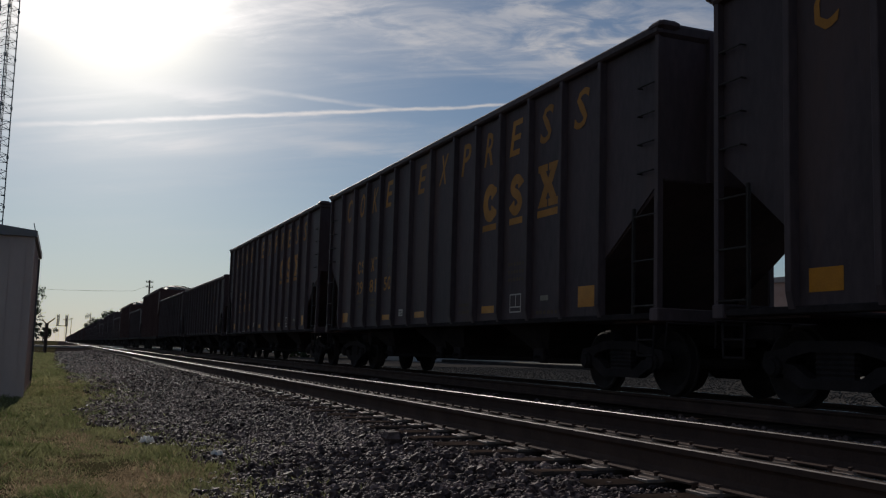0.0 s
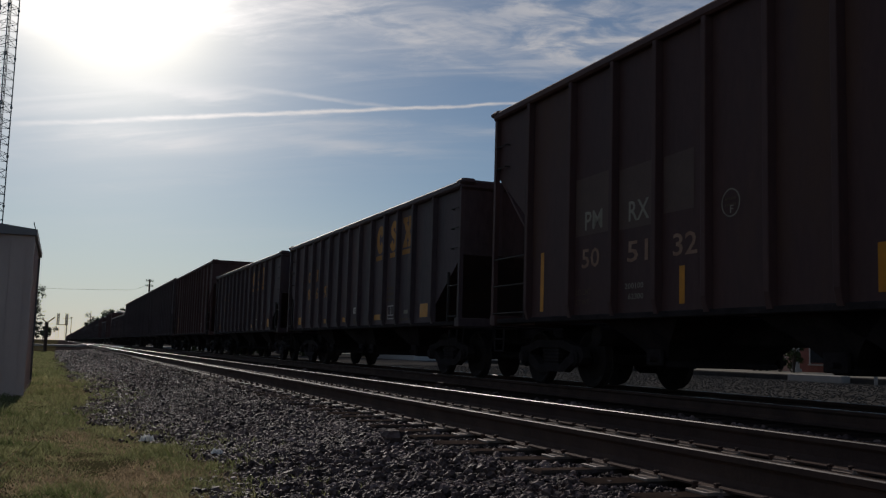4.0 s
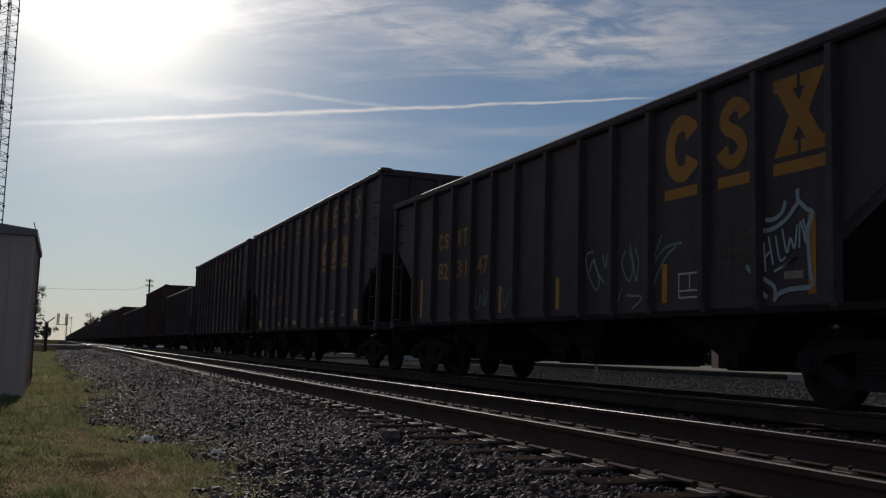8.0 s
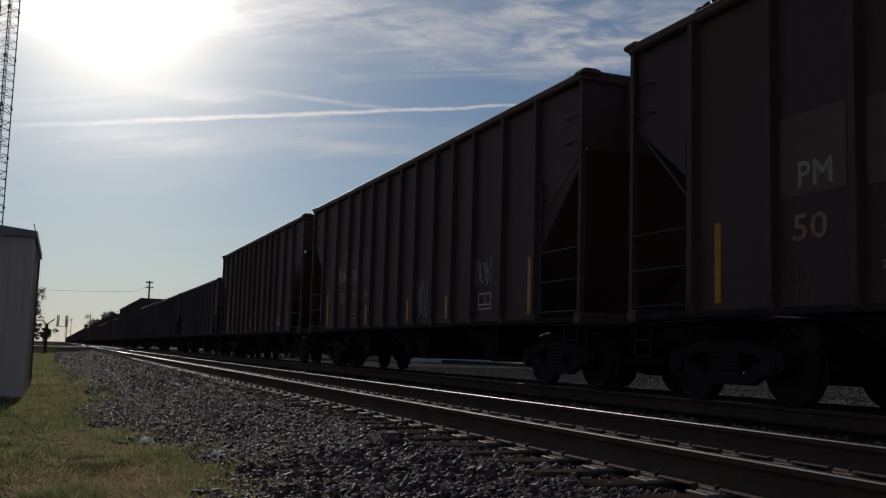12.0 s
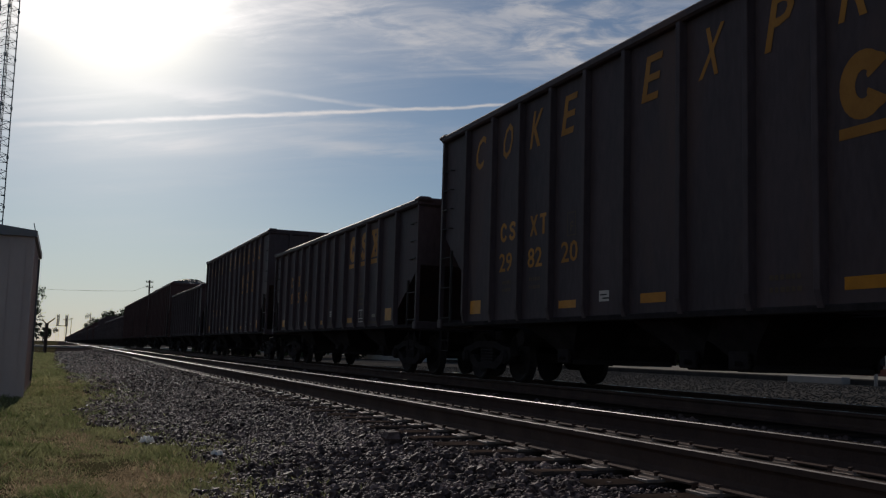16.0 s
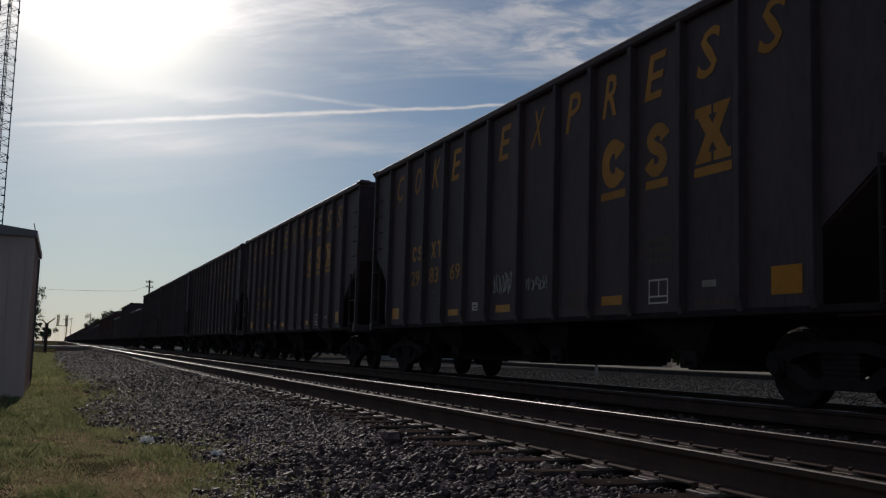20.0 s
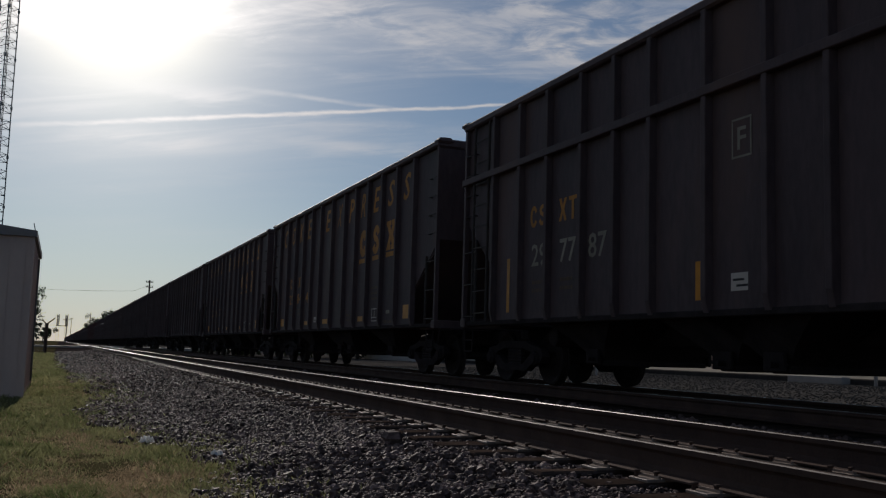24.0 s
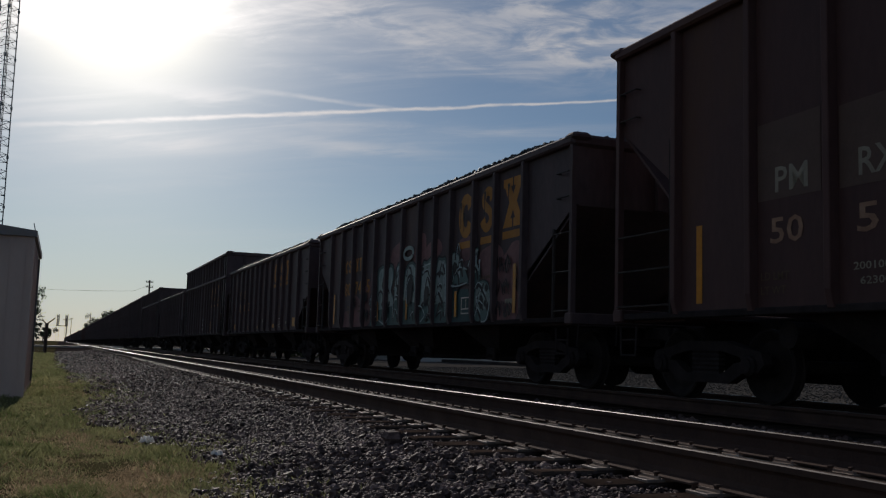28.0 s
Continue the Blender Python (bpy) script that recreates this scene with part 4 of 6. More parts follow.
def mark_brown(car, pairs, patch=True):
    if patch:
        for u, w, z, h in ((2.86, 0.93, 2.20, 0.86), (4.04, 0.78, 2.18, 0.84), (5.08, 0.62, 2.28, 0.74)):
            flat("paint_patch", [[(0, 0), (w, 0), (w, h), (0, h - 0.02)]], PATCH, car, u, z, ("patch", u), 0, "dull patch of repaint")
    for u, p in ((3.13, "PM"), (4.28, "RX")):
        word("mark", p, 0.48, 0.27, WHITE, car, u, 2.27)
    digits(car, (3.05, 4.25, 5.28), pairs, 1.725, 0.49, 0.28, TANPAINT)
    for j, t in enumerate(("LD LMT", "LT WT")):
        word("stencil", t, 0.43 - 0.05 * j, 0.085, FAINT, car, 2.90, 1.345 - 0.15 * j)
    for j, t in enumerate(("200100", "62300")):
        word("stencil", t, 0.44 if j == 0 else 0.36, 0.075, WHITE, car, 4.20 + 0.08 * j, 1.375 - 0.14 * j)
    for u, h in ((1.77, 0.92), (5.41, 0.46), (8.47, 0.46), (10.72, 0.46), (14.28, 0.92)):
        bar("reflective_stripe", u, 1.14, 0.11, h, REFLECT, car, 0, "upright yellow reflective tape")
    ring = [(0.165 * math.cos(2 * math.pi * i / 20), 0.165 * math.sin(2 * math.pi * i / 20)) for i in range(20)]
    flat("plate_symbol", [[ring[i], ring[(i + 1) % 20], (ring[(i + 1) % 20][0] * 0.88, ring[(i + 1) % 20][1] * 0.90), (ring[i][0] * 0.88, ring[i][1] * 0.90)] for i in range(20)], WHITE, car, 6.38, 2.25, "oval", 0, "white round clearance symbol")
    word("number", "F", 0.06, 0.09, WHITE, car, 6.37, 2.13)
    small_print(car, 6.28, 2.28, 0.2, 2, FAINT, 0.07, 0.03)
    small_print(car, 11.25, 1.50, 0.5, 3, FAINT)
    frame_box(car, 12.33, 1.27, 0.54, 0.29, PLATEWHITE)
    bar("info_plate", 13.80, 1.42, 0.24, 0.06, FAINT, car)


def tag_lines(car, lines, t, material, name="graffiti_tag", label="quick spray-painted scrawl", out=0.0):
    """Spray strokes drawn as smooth lines through a few bends."""
    strips = []
    for pts in lines:
        fine = smooth(pts, 5)
        a = stroke(fine, t)
        n = len(fine)
        strips.append((a[:n], a[n:][::-1]))
    me = bpy.data.meshes.new(name)
    vs, fs = [], []
    for q, (left, right) in enumerate(strips):
        b, n = len(vs), len(left)
        vs += [(-0.0008 * (q % 9), -x, y) for x, y in left] + [(-0.0008 * (q % 9), -x, y) for x, y in right]
        fs += [(b + i, b + i + 1, b + n + i + 1, b + n + i) for i in range(n - 1)]
    me.from_pydata(vs, [], fs)
    me.materials.append(material)
    return part(name, me, None, car, label, at=(-SKIN - 0.008 - out, 0.035, 0.003))


def scrawl(car, u, z, w, h, seed, material=None, strokes=5, t=0.022, name="graffiti_tag"):
    """A quick spray tag: looping strokes side by side, no letters."""
    rnd = random.Random(seed)
    lines = []
    n = strokes + 2
    for k in range(n):
        a, cw = u + k * w / n, w / n * 1.25
        lines.append([(a + cw * rnd.random(), z + h * min(1, max(0, v + rnd.uniform(-0.12, 0.12)))) for v in rnd.choice(((1, 0.1, 0.6, 0.95), (0.8, 0.2, 0.05, 0.5, 0.9), (0.1, 0.95, 0.5, 0.55, 0.05), (0.9, 0.5, 0.1, 0.3, 0.7, 0.4)))])
    return tag_lines(car, lines, t, material or CHALK, name)


def blob(cx, cy, rx, ry, rnd, n=18, wild=0.16):
    ph = [rnd.uniform(0, 6.3) for _ in range(3)]
    return [(cx + rx * (1 + wild * math.sin(2 * a + ph[0]) + wild * 0.6 * math.sin(3 * a + ph[1])) * math.cos(a), cy + ry * (1 + wild * math.sin(2 * a + ph[2])) * math.sin(a)) for a in (2 * math.pi * i / n for i in range(n))]


def mural(car):
    """The big teal piece over hazy pink along the lower half: swollen joined letterforms, spotted, outlined, dripping."""
    rnd = random.Random(77)
    low, count = 1.03, [0]

    def shift(pts):
        return [(x + 0.045, max(z, low) - 0.008) for x, z in pts]

    def filled(name, pts, material, out, label):
        count[0] += 1
        flat(name, [shift(smooth(pts + pts[:1], 4)[:-1])], material, car, 0.0, 0.0, None, out + 0.00016 * count[0], label)

    def line(pts, t, material, out, name="graffiti_outline", label="dark sprayed outline"):
        count[0] += 1
        tag_lines(car, [shift(pts)], t, material, name, label, out + 0.00016 * count[0])

    for cx, cz, rx, rz in ((3.0, 1.25, 0.45, 0.30), (3.8, 1.35, 0.60, 0.50), (4.7, 1.60, 0.42, 0.62), (5.2, 2.25, 0.30, 0.30), (6.9, 2.62, 0.45, 0.34), (8.35, 2.62, 0.45, 0.30), (9.1, 2.55, 0.40, 0.25), (10.75, 2.42, 0.40, 0.28), (11.9, 2.05, 0.45, 0.42), (12.45, 1.50, 0.62, 0.55), (12.8, 2.0, 0.45, 0.35)):
        filled("graffiti_cloud", blob(cx, cz, rx, rz, rnd, 16, 0.20), PINK, -0.002, "hazy pink sprayed ground")
    shapes = (
        ([(4.98, 1.03), (4.98, 1.70), (5.15, 1.95), (5.32, 1.80), (5.52, 1.45), (5.55, 1.03)], 0.55),
        ([(5.46, 1.03), (5.50, 1.80), (5.50, 2.33), (5.72, 2.45), (6.20, 2.47), (6.58, 2.42), (6.66, 2.12), (6.52, 1.84), (6.76, 1.62), (6.78, 1.03)], 0.62),
        ([(6.76, 1.03), (6.74, 1.80), (6.84, 2.30), (7.04, 2.44), (7.24, 2.34), (7.24, 1.70), (7.22, 1.03)], 0.50),
        ([(7.20, 1.03), (7.34, 1.70), (7.46, 2.22), (7.78, 2.40), (8.10, 2.32), (8.30, 2.00), (8.34, 1.50), (8.32, 1.03)], 0.55),
        ([(8.36, 1.03), (8.46, 1.60), (8.56, 2.30), (8.82, 2.34), (9.12, 2.36), (9.14, 1.70), (9.12, 1.03)], 0.60),
        ([(9.22, 1.03), (9.30, 1.75), (9.42, 2.32), (9.66, 2.34), (9.88, 2.28), (9.92, 1.65), (9.93, 1.05)], 0.60),
        ([(9.98, 1.74), (9.98, 2.26), (10.30, 2.40), (10.62, 2.26), (10.62, 2.02), (10.80, 2.06), (11.02, 1.76), (10.70, 1.80), (10.36, 1.72)], 0.45),
        ([(11.08, 1.66), (11.08, 2.08), (11.26, 2.36), (11.46, 2.36), (11.40, 2.12), (11.56, 1.98), (11.50, 1.76), (11.28, 1.62)], 0.45),
        ([(11.36, 1.10), (11.28, 1.42), (11.42, 1.72), (11.70, 1.78), (11.94, 1.68), (12.00, 1.36), (11.90, 1.08), (11.62, 1.03)], 0.60))
    filled("graffiti_fill", [(9.94, 1.05), (9.94, 1.66), (10.5, 1.68), (11.06, 1.64), (11.20, 1.36), (11.30, 1.05), (10.6, 1.04)], TEALDEEP, -0.002, "deep teal sprayed ground")
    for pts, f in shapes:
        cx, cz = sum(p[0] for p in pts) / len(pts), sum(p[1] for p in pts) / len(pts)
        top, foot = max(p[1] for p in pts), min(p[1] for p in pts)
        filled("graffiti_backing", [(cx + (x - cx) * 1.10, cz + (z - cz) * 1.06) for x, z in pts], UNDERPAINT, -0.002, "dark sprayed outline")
        filled("graffiti_fill", pts, TEALDARK, -0.002, "dark teal spray-painted letterform")
        part_top = [(cx + (x - cx) * 0.86, foot + (top - foot) * (1 - f) + max(0.0, z - foot - (top - foot) * (1 - f)) * 0.93 if z > foot + 0.3 * (top - foot) else foot + (top - foot) * (1 - f) * (0.72 + 0.25 * rnd.random())) for x, z in pts]
        filled("graffiti_fill", part_top, TEAL, -0.002, "pale teal spray-painted upper half")
        for q in range(4):
            x, z, w, h = cx + rnd.uniform(-0.22, 0.18), foot + (0.12 + 0.22 * q) * (top - foot), rnd.uniform(0.10, 0.22), rnd.uniform(0.10, 0.26)
            bend = [(x - w, z), (x - w * 0.3, z + h * rnd.uniform(0.4, 1.2)), (x + w * 0.6, z + h * rnd.uniform(0.2, 0.9)), (x + w, z - h * 0.3)]
            line(bend, rnd.uniform(0.035, 0.075), UNDERPAINT, -0.002)
            line([(a + 0.045, b + 0.035) for a, b in bend[:3]], 0.022, PALE, -0.002, label="pale sprayed highlight line")
        for _ in range(9):
            r = rnd.choice((0.022, 0.03, 0.05, 0.065))
            filled("graffiti_spot", blob(cx + rnd.uniform(-0.28, 0.28), cz + rnd.uniform(-0.5, 0.42) * (top - foot), r, r * 1.1, rnd, 8), UNDERPAINT, -0.002, "dark sprayed spot")
        for _ in range(2):
            x, z = cx + rnd.uniform(-0.25, 0.25), top - rnd.uniform(0.08, 0.30)
            filled("graffiti_drip", [(x - 0.035, z), (x + 0.035, z + 0.01), (x + 0.014, z - 0.10), (x + 0.010, z - 0.26), (x - 0.010, z - 0.26), (x - 0.014, z - 0.10)], PALE, -0.002, "pale run of paint")
    # bowls and counters inside the forms
    for cx, cz, rx, rz in ((6.10, 2.02, 0.17, 0.16), (6.22, 1.42, 0.20, 0.20), (7.82, 1.78, 0.20, 0.30), (8.86, 1.62, 0.15, 0.22), (10.36, 2.10, 0.12, 0.10), (11.64, 1.40, 0.10, 0.12)):
        filled("graffiti_counter", blob(cx, cz, rx, rz, rnd, 12, 0.10), UNDERPAINT, -0.002, "dark gap inside a letterform")
    for pts in ([(5.60, 1.10), (5.62, 1.60), (5.78, 1.86), (6.02, 1.74), (6.00, 1.20)], [(6.92, 2.36), (6.96, 2.00), (7.10, 1.86), (7.14, 2.30)], [(7.66, 1.62), (7.70, 2.02), (7.92, 2.10), (8.04, 1.86)], [(8.50, 1.36), (8.82, 1.52), (9.06, 1.34), (8.84, 1.10)],
                [(9.42, 2.02), (9.62, 2.06), (9.82, 2.00)], [(9.50, 1.20), (9.62, 1.44), (9.82, 1.36)]):
        line(pts, 0.060, UNDERPAINT, -0.002)
    for pts in ([(6.60, 2.36), (6.68, 2.10), (6.56, 1.86), (6.74, 1.64), (6.76, 1.20)], [(7.70, 1.50), (7.68, 1.90), (7.84, 2.06)], [(8.20, 1.30), (8.52, 1.44), (8.80, 1.24), (8.56, 1.10)], [(9.90, 2.20), (9.93, 1.70), (9.94, 1.20)], [(8.62, 2.24), (9.08, 2.28)], [(11.98, 1.60), (12.00, 1.34), (11.88, 1.08), (11.66, 1.05)],
                [(10.10, 1.78), (10.50, 1.74), (10.98, 1.78)], [(5.72, 1.20), (6.20, 1.10), (6.50, 1.24)], [(11.44, 2.34), (11.40, 2.12), (11.54, 1.96)]):
        line(pts, 0.026, PALE, -0.002, label="pale sprayed highlight line")
    line(arc(7.72, 2.60, 0.30, 0.12, -20, 330, 12), 0.085, TEAL, -0.002, "graffiti_fill", "pale teal sprayed halo")
    # quick tags beside the piece
    for u, z, w, h, seed in ((12.08, 1.86, 0.78, 0.30, 401), (12.12, 1.48, 0.72, 0.28, 402), (12.06, 1.12, 0.85, 0.26, 403), (3.42, 1.52, 0.42, 0.30, 404), (4.48, 1.60, 0.36, 0.34, 405), (4.52, 1.18, 0.42, 0.30, 406)):
        scrawl(car, u, z, w, h, seed, UNDERPAINT, 4, 0.030).location.x -= 0.026
    bar("paint_patch", 3.52, 1.06, 0.62, 0.32, FAINT, car, -0.002, "pale boxed patch")
    for x, z, h in ((10.62, 3.30, 0.46), (10.78, 3.10, 0.34), (11.72, 3.36, 0.40), (12.70, 3.36, 0.30)):
        filled("graffiti_drip", [(x - 0.04, z), (x + 0.04, z), (x + 0.015, z - h * 0.5), (x + 0.012, z - h), (x - 0.012, z - h), (x - 0.016, z - h * 0.5)], UNDERPAINT, 0.004, "black run of paint over the emblem")


# ---- which car runs where ----
def travelled(t):
    """Metres that the train has rolled since the start."""
    if t <= 13:
        return 18.26 * t
    if t <= 21.5:
        return 237.4 + 18.26 * (t - 13) + 0.0166 * (t - 13) ** 2
    if t <= 23.5:
        f = (t - 21.5) / 2
        return 393.8 + 18.6 * (t - 21.5) + 6.6 * f * f * (3 - 2 * f)
    # a slight run-in of slack, forward and back again
    up, down = min(1, max(0, (t - 24.15) / 0.5)), min(1, max(0, (t - 25.25) / 0.65))
    return 437.6 + 18.68 * (t - 23.5) + 0.27 * (up * up * (3 - 2 * up) - down * down * (3 - 2 * down))


# front end of each car at the start, kind, number in pairs, extras
TRAIN = [
    (75.05, "low", ("83", "64", "12"), ""),
    (59.2, "low", ("83", "61", "70"), ""),
    (43.37, "coke", ("29", "82", "07"), ""),
    (26.17, "coke", ("29", "81", "50"), ""),
    (9.05, "coke", ("29", "84", "28"), "tags"),
    (-8.36, "brown", ("50", "50", "77"), ""),
    (-26.0, "low", ("83", "72", "43"), ""),
    (-41.93, "low", ("83", "65", "97"), ""),
    (-57.9, "brown", ("50", "51", "32"), ""),
    (-75.5, "low", ("83", "57", "18"), ""),
    (-91.03, "coke", ("29", "82", "39"), ""),
    (-108.43, "coke", ("29", "84", "19"), ""),
    (-125.57, "mid", ("82", "31", "47"), "green"),
    (-141.81, "low", ("83", "53", "03"), ""),
    (-158.03, "low", ("83", "55", "76"), ""),
    (-173.72, "brown", ("50", "51", "14"), "scrawls"),
    (-191.02, "brown", ("50", "51", "84"), "white"),
    (-208.3, "brown", ("50", "50", "81"), "coal"),
    (-225.6, "low", ("83", "62", "54"), ""),
    (-241.55, "coke", ("29", "81", "65"), ""),
    (-258.9, "low", ("83", "58", "61"), ""),
    (-274.7, "coke", ("29", "82", "20"), ""),
    (-291.93, "coke", ("29", "83", "96"), ""),
    (-309.38, "coke", ("29", "81", "73"), ""),
    (-326.64, "coke", ("29", "81", "89"), ""),
    (-343.95, "coke", ("29", "83", "69"), "names"),
    (-361.41, "coke", ("29", "80", "83"), ""),
    (-378.8, "coke", ("29", "83", "42"), "loops"),
    (-395.95, "coke", ("29", "82", "71"), ""),
    (-413.09, "coke", ("29", "84", "41"), ""),
    (-430.48, "two", ("29", "77", "87"), ""),
    (-446.85, "low", ("83", "73", "25"), "crumbs"),
    (-462.55, "two", ("29", "78", "35"), "names2"),
    (-478.68, "low", ("83", "60", "25"), "coal"),
    (-494.40, "mid", ("80", "74", "51"), "mural"),
    (-510.5, "brown", ("50", "51", "27"), ""),
]
LABELS = {"mid": "low black hopper car with a large yellow emblem", "coke": "tall black ribbed hopper car with yellow lettering", "low": "low black ribbed hopper car with a yellow emblem",
          "two": "black hopper car with raised sides above a belt rail", "brown": "tall dirty brown hopper car with white numbers"}
CARS = []


def extras(car, kind, what, no):
    k = KINDS[kind]
    if what in ("coal", "crumbs", "mural"):
        c = part("coal_load", load_shape(k, no), COAL, car, "heaped load of lump coal")
        c["kind"] = "stuff"
        if what == "crumbs":
            c.location.z = -0.22
    if kind == "low" and no in (6, 7):
        for j, t in enumerate(("LD LMT", "LT WT")):
            word("stencil", t, 0.34 if j == 0 else 0.28, 0.075, YELLOW, car, 2.72, 1.66 - 0.15 * j)
        for j, t in enumerate(("207600", "55400") if no == 6 else ()):
            word("stencil", t, 0.36 if j == 0 else 0.30, 0.075, YELLOW, car, 3.66, 1.68 - 0.15 * j)
    if what == "tags":
        tag_lines(car, [[(5.82, 1.78), (5.87, 1.41), (5.95, 1.56), (5.94, 1.75)], [(6.06, 1.75), (5.99, 1.62), (6.01, 1.42), (6.09, 1.38), (6.17, 1.61)], [(6.14, 1.79), (6.09, 1.65), (6.15, 1.41), (6.24, 1.44), (6.22, 1.70), (6.14, 1.78)],
                        [(6.33, 1.78), (6.29, 1.66), (6.30, 1.43), (6.39, 1.43), (6.41, 1.69)], [(6.42, 1.79), (6.41, 1.59), (6.58, 1.58)], [(6.57, 1.77), (6.52, 1.29), (6.48, 1.24), (6.36, 1.42)]], 0.020, CHALK)
        tag_lines(car, [[(5.96, 1.37), (5.93, 1.22), (5.90, 1.03)], [(5.93, 1.32), (5.97, 1.39), (6.02, 1.33)]], 0.016, CHALK, "graffiti_arrow", "small white sprayed arrow")
        tag_lines(car, [[(6.97, 2.08), (7.03, 1.88), (7.06, 1.70)], [(6.84, 1.87), (7.01, 1.85), (7.22, 1.96), (7.36, 1.96)], [(7.24, 2.09), (7.25, 1.88), (7.18, 1.77)], [(7.18, 1.94), (7.42, 1.94), (7.28, 1.87), (7.45, 1.83), (7.32, 1.74), (7.16, 1.77)],
                        [(7.49, 2.02), (7.47, 1.89), (7.49, 1.74), (7.72, 1.76)], [(7.70, 2.07), (7.72, 1.86), (7.78, 1.71)]], 0.026, CHALK)
        tag_lines(car, [[(7.32, 1.72), (7.33, 1.46), (7.32, 1.01)], [(7.14, 1.52), (7.32, 1.72)], [(7.32, 1.72), (7.50, 1.51)]], 0.040, CHALK, "graffiti_arrow", "white sprayed arrow across the tape")
        scrawl(car, 8.1, 1.12, 0.95, 1.15, 13, None, 6)
    if what == "green":
        tag_lines(car, [[(8.75, 1.95), (8.55, 1.90), (8.62, 1.64), (8.83, 1.40), (8.92, 1.53), (8.75, 1.81), (8.66, 1.68)], [(8.77, 1.85), (8.90, 1.62), (9.06, 1.48)], [(9.00, 1.88), (9.09, 1.70), (9.13, 1.89)]], 0.030, TEAL)
        tag_lines(car, [[(9.59, 1.88), (9.50, 1.76), (9.56, 1.59), (9.69, 1.48), (9.77, 1.66), (9.68, 1.88)], [(9.69, 1.96), (9.77, 1.74), (9.85, 1.47), (9.90, 1.73), (9.81, 1.92)], [(9.40, 1.21), (9.52, 1.40)], [(9.61, 1.29), (9.99, 1.25), (9.75, 1.11)]], 0.030, TEAL)
        tag_lines(car, [[(10.42, 2.02), (10.22, 1.67), (10.50, 1.85), (10.84, 1.88)], [(10.73, 1.85), (10.51, 1.73), (10.28, 1.46), (10.20, 1.22)]], 0.034, TEAL)
        tag_lines(car, [[(4.65, 1.60), (4.60, 1.35), (4.75, 1.25), (4.85, 1.50), (4.95, 1.30)], [(5.0, 1.6), (5.05, 1.3), (5.15, 1.55)], [(5.55, 1.55), (5.65, 1.35), (5.75, 1.60), (5.85, 1.25), (6.0, 1.5)]], 0.026, TEAL)
        tag_lines(car, [[(12.33, 1.98), (12.47, 1.98), (12.59, 2.04), (12.64, 2.15)], [(12.08, 1.89), (12.41, 1.87), (12.64, 1.95), (12.76, 2.05), (12.83, 2.11)], [(12.82, 2.25), (12.82, 2.11)],
                        [(12.83, 2.13), (12.94, 2.03), (13.03, 1.97), (12.96, 1.79), (12.97, 1.59), (12.99, 1.39), (13.03, 1.24)], [(13.01, 1.23), (12.70, 1.22), (12.53, 1.18), (12.46, 1.11)],
                        [(12.05, 1.52), (12.07, 1.46), (12.33, 1.34), (12.47, 1.25), (12.47, 1.11)], [(12.17, 1.30), (12.30, 1.19), (12.36, 1.15)]], 0.050, PALE, "graffiti_outline", "pale sprayed frame of curling strokes")
        tag_lines(car, [[(12.30, 1.75), (12.33, 1.43)], [(12.38, 1.80), (12.45, 1.49)], [(12.32, 1.58), (12.42, 1.65)], [(12.49, 1.80), (12.55, 1.54), (12.64, 1.56)], [(12.59, 1.86), (12.66, 1.60), (12.71, 1.75), (12.77, 1.64), (12.81, 1.88)],
                        [(12.84, 1.64), (12.86, 1.91), (12.93, 1.68)], [(12.90, 1.93), (12.94, 1.83), (13.01, 1.96)], [(12.94, 1.83), (12.92, 1.72)], [(12.47, 1.42), (12.72, 1.51), (12.81, 1.55), (12.59, 1.45)]], 0.026, PALE)
    if what == "scrawls":
        tag_lines(car, [[(7.10, 1.40), (7.02, 1.38), (7.06, 1.30), (7.16, 1.34), (7.10, 1.25), (7.21, 1.23)], [(7.24, 1.39), (7.23, 1.27), (7.27, 1.27)], [(7.35, 1.37), (7.31, 1.33), (7.33, 1.26), (7.39, 1.31), (7.35, 1.37)],
                        [(7.43, 1.38), (7.42, 1.26), (7.48, 1.32), (7.43, 1.35), (7.48, 1.39)], [(7.51, 1.27), (7.55, 1.43), (7.59, 1.28), (7.65, 1.42), (7.70, 1.28), (7.77, 1.42)], [(7.32, 1.49), (7.39, 1.54), (7.51, 1.53), (7.45, 1.48), (7.32, 1.48)]], 0.017, CHALK)
        tag_lines(car, [[(8.10, 1.90), (8.16, 1.78), (8.22, 1.88), (8.14, 1.66)], [(8.26, 1.86), (8.24, 1.72), (8.34, 1.78), (8.27, 1.80)], [(8.38, 1.70), (8.42, 1.88), (8.48, 1.72), (8.54, 1.88), (8.60, 1.68), (8.70, 1.74)], [(8.40, 2.04), (8.45, 2.07), (8.47, 2.01), (8.40, 2.02)]], 0.016, CHALK)
        tag_lines(car, [[(11.14, 1.95), (11.12, 1.75), (11.30, 1.70)], [(11.35, 1.60), (11.38, 1.94), (11.50, 1.88), (11.38, 1.78), (11.55, 1.62)], [(11.60, 1.65), (11.62, 1.96), (11.83, 1.95)], [(11.62, 1.80), (11.80, 1.80)], [(11.60, 1.65), (11.82, 1.64)]], 0.018, CHALK)
    if what == "white":
        flat("paint_patch", [[(0.02, 0.06), (0.10, 0.0), (0.12, 0.2), (0.30, 0.02), (0.22, 0.26), (0.20, 0.36), (0.24, 0.50), (0.10, 0.42), (0.04, 0.58), (0.02, 0.3)]], WHITE, car, 2.93, 2.22, None, 0.010, "white smear of paint")
        scrawl(car, 9.0, 1.2, 0.75, 0.8, 71, None, 5)
        scrawl(car, 12.0, 1.7, 0.9, 0.5, 72, None, 5)
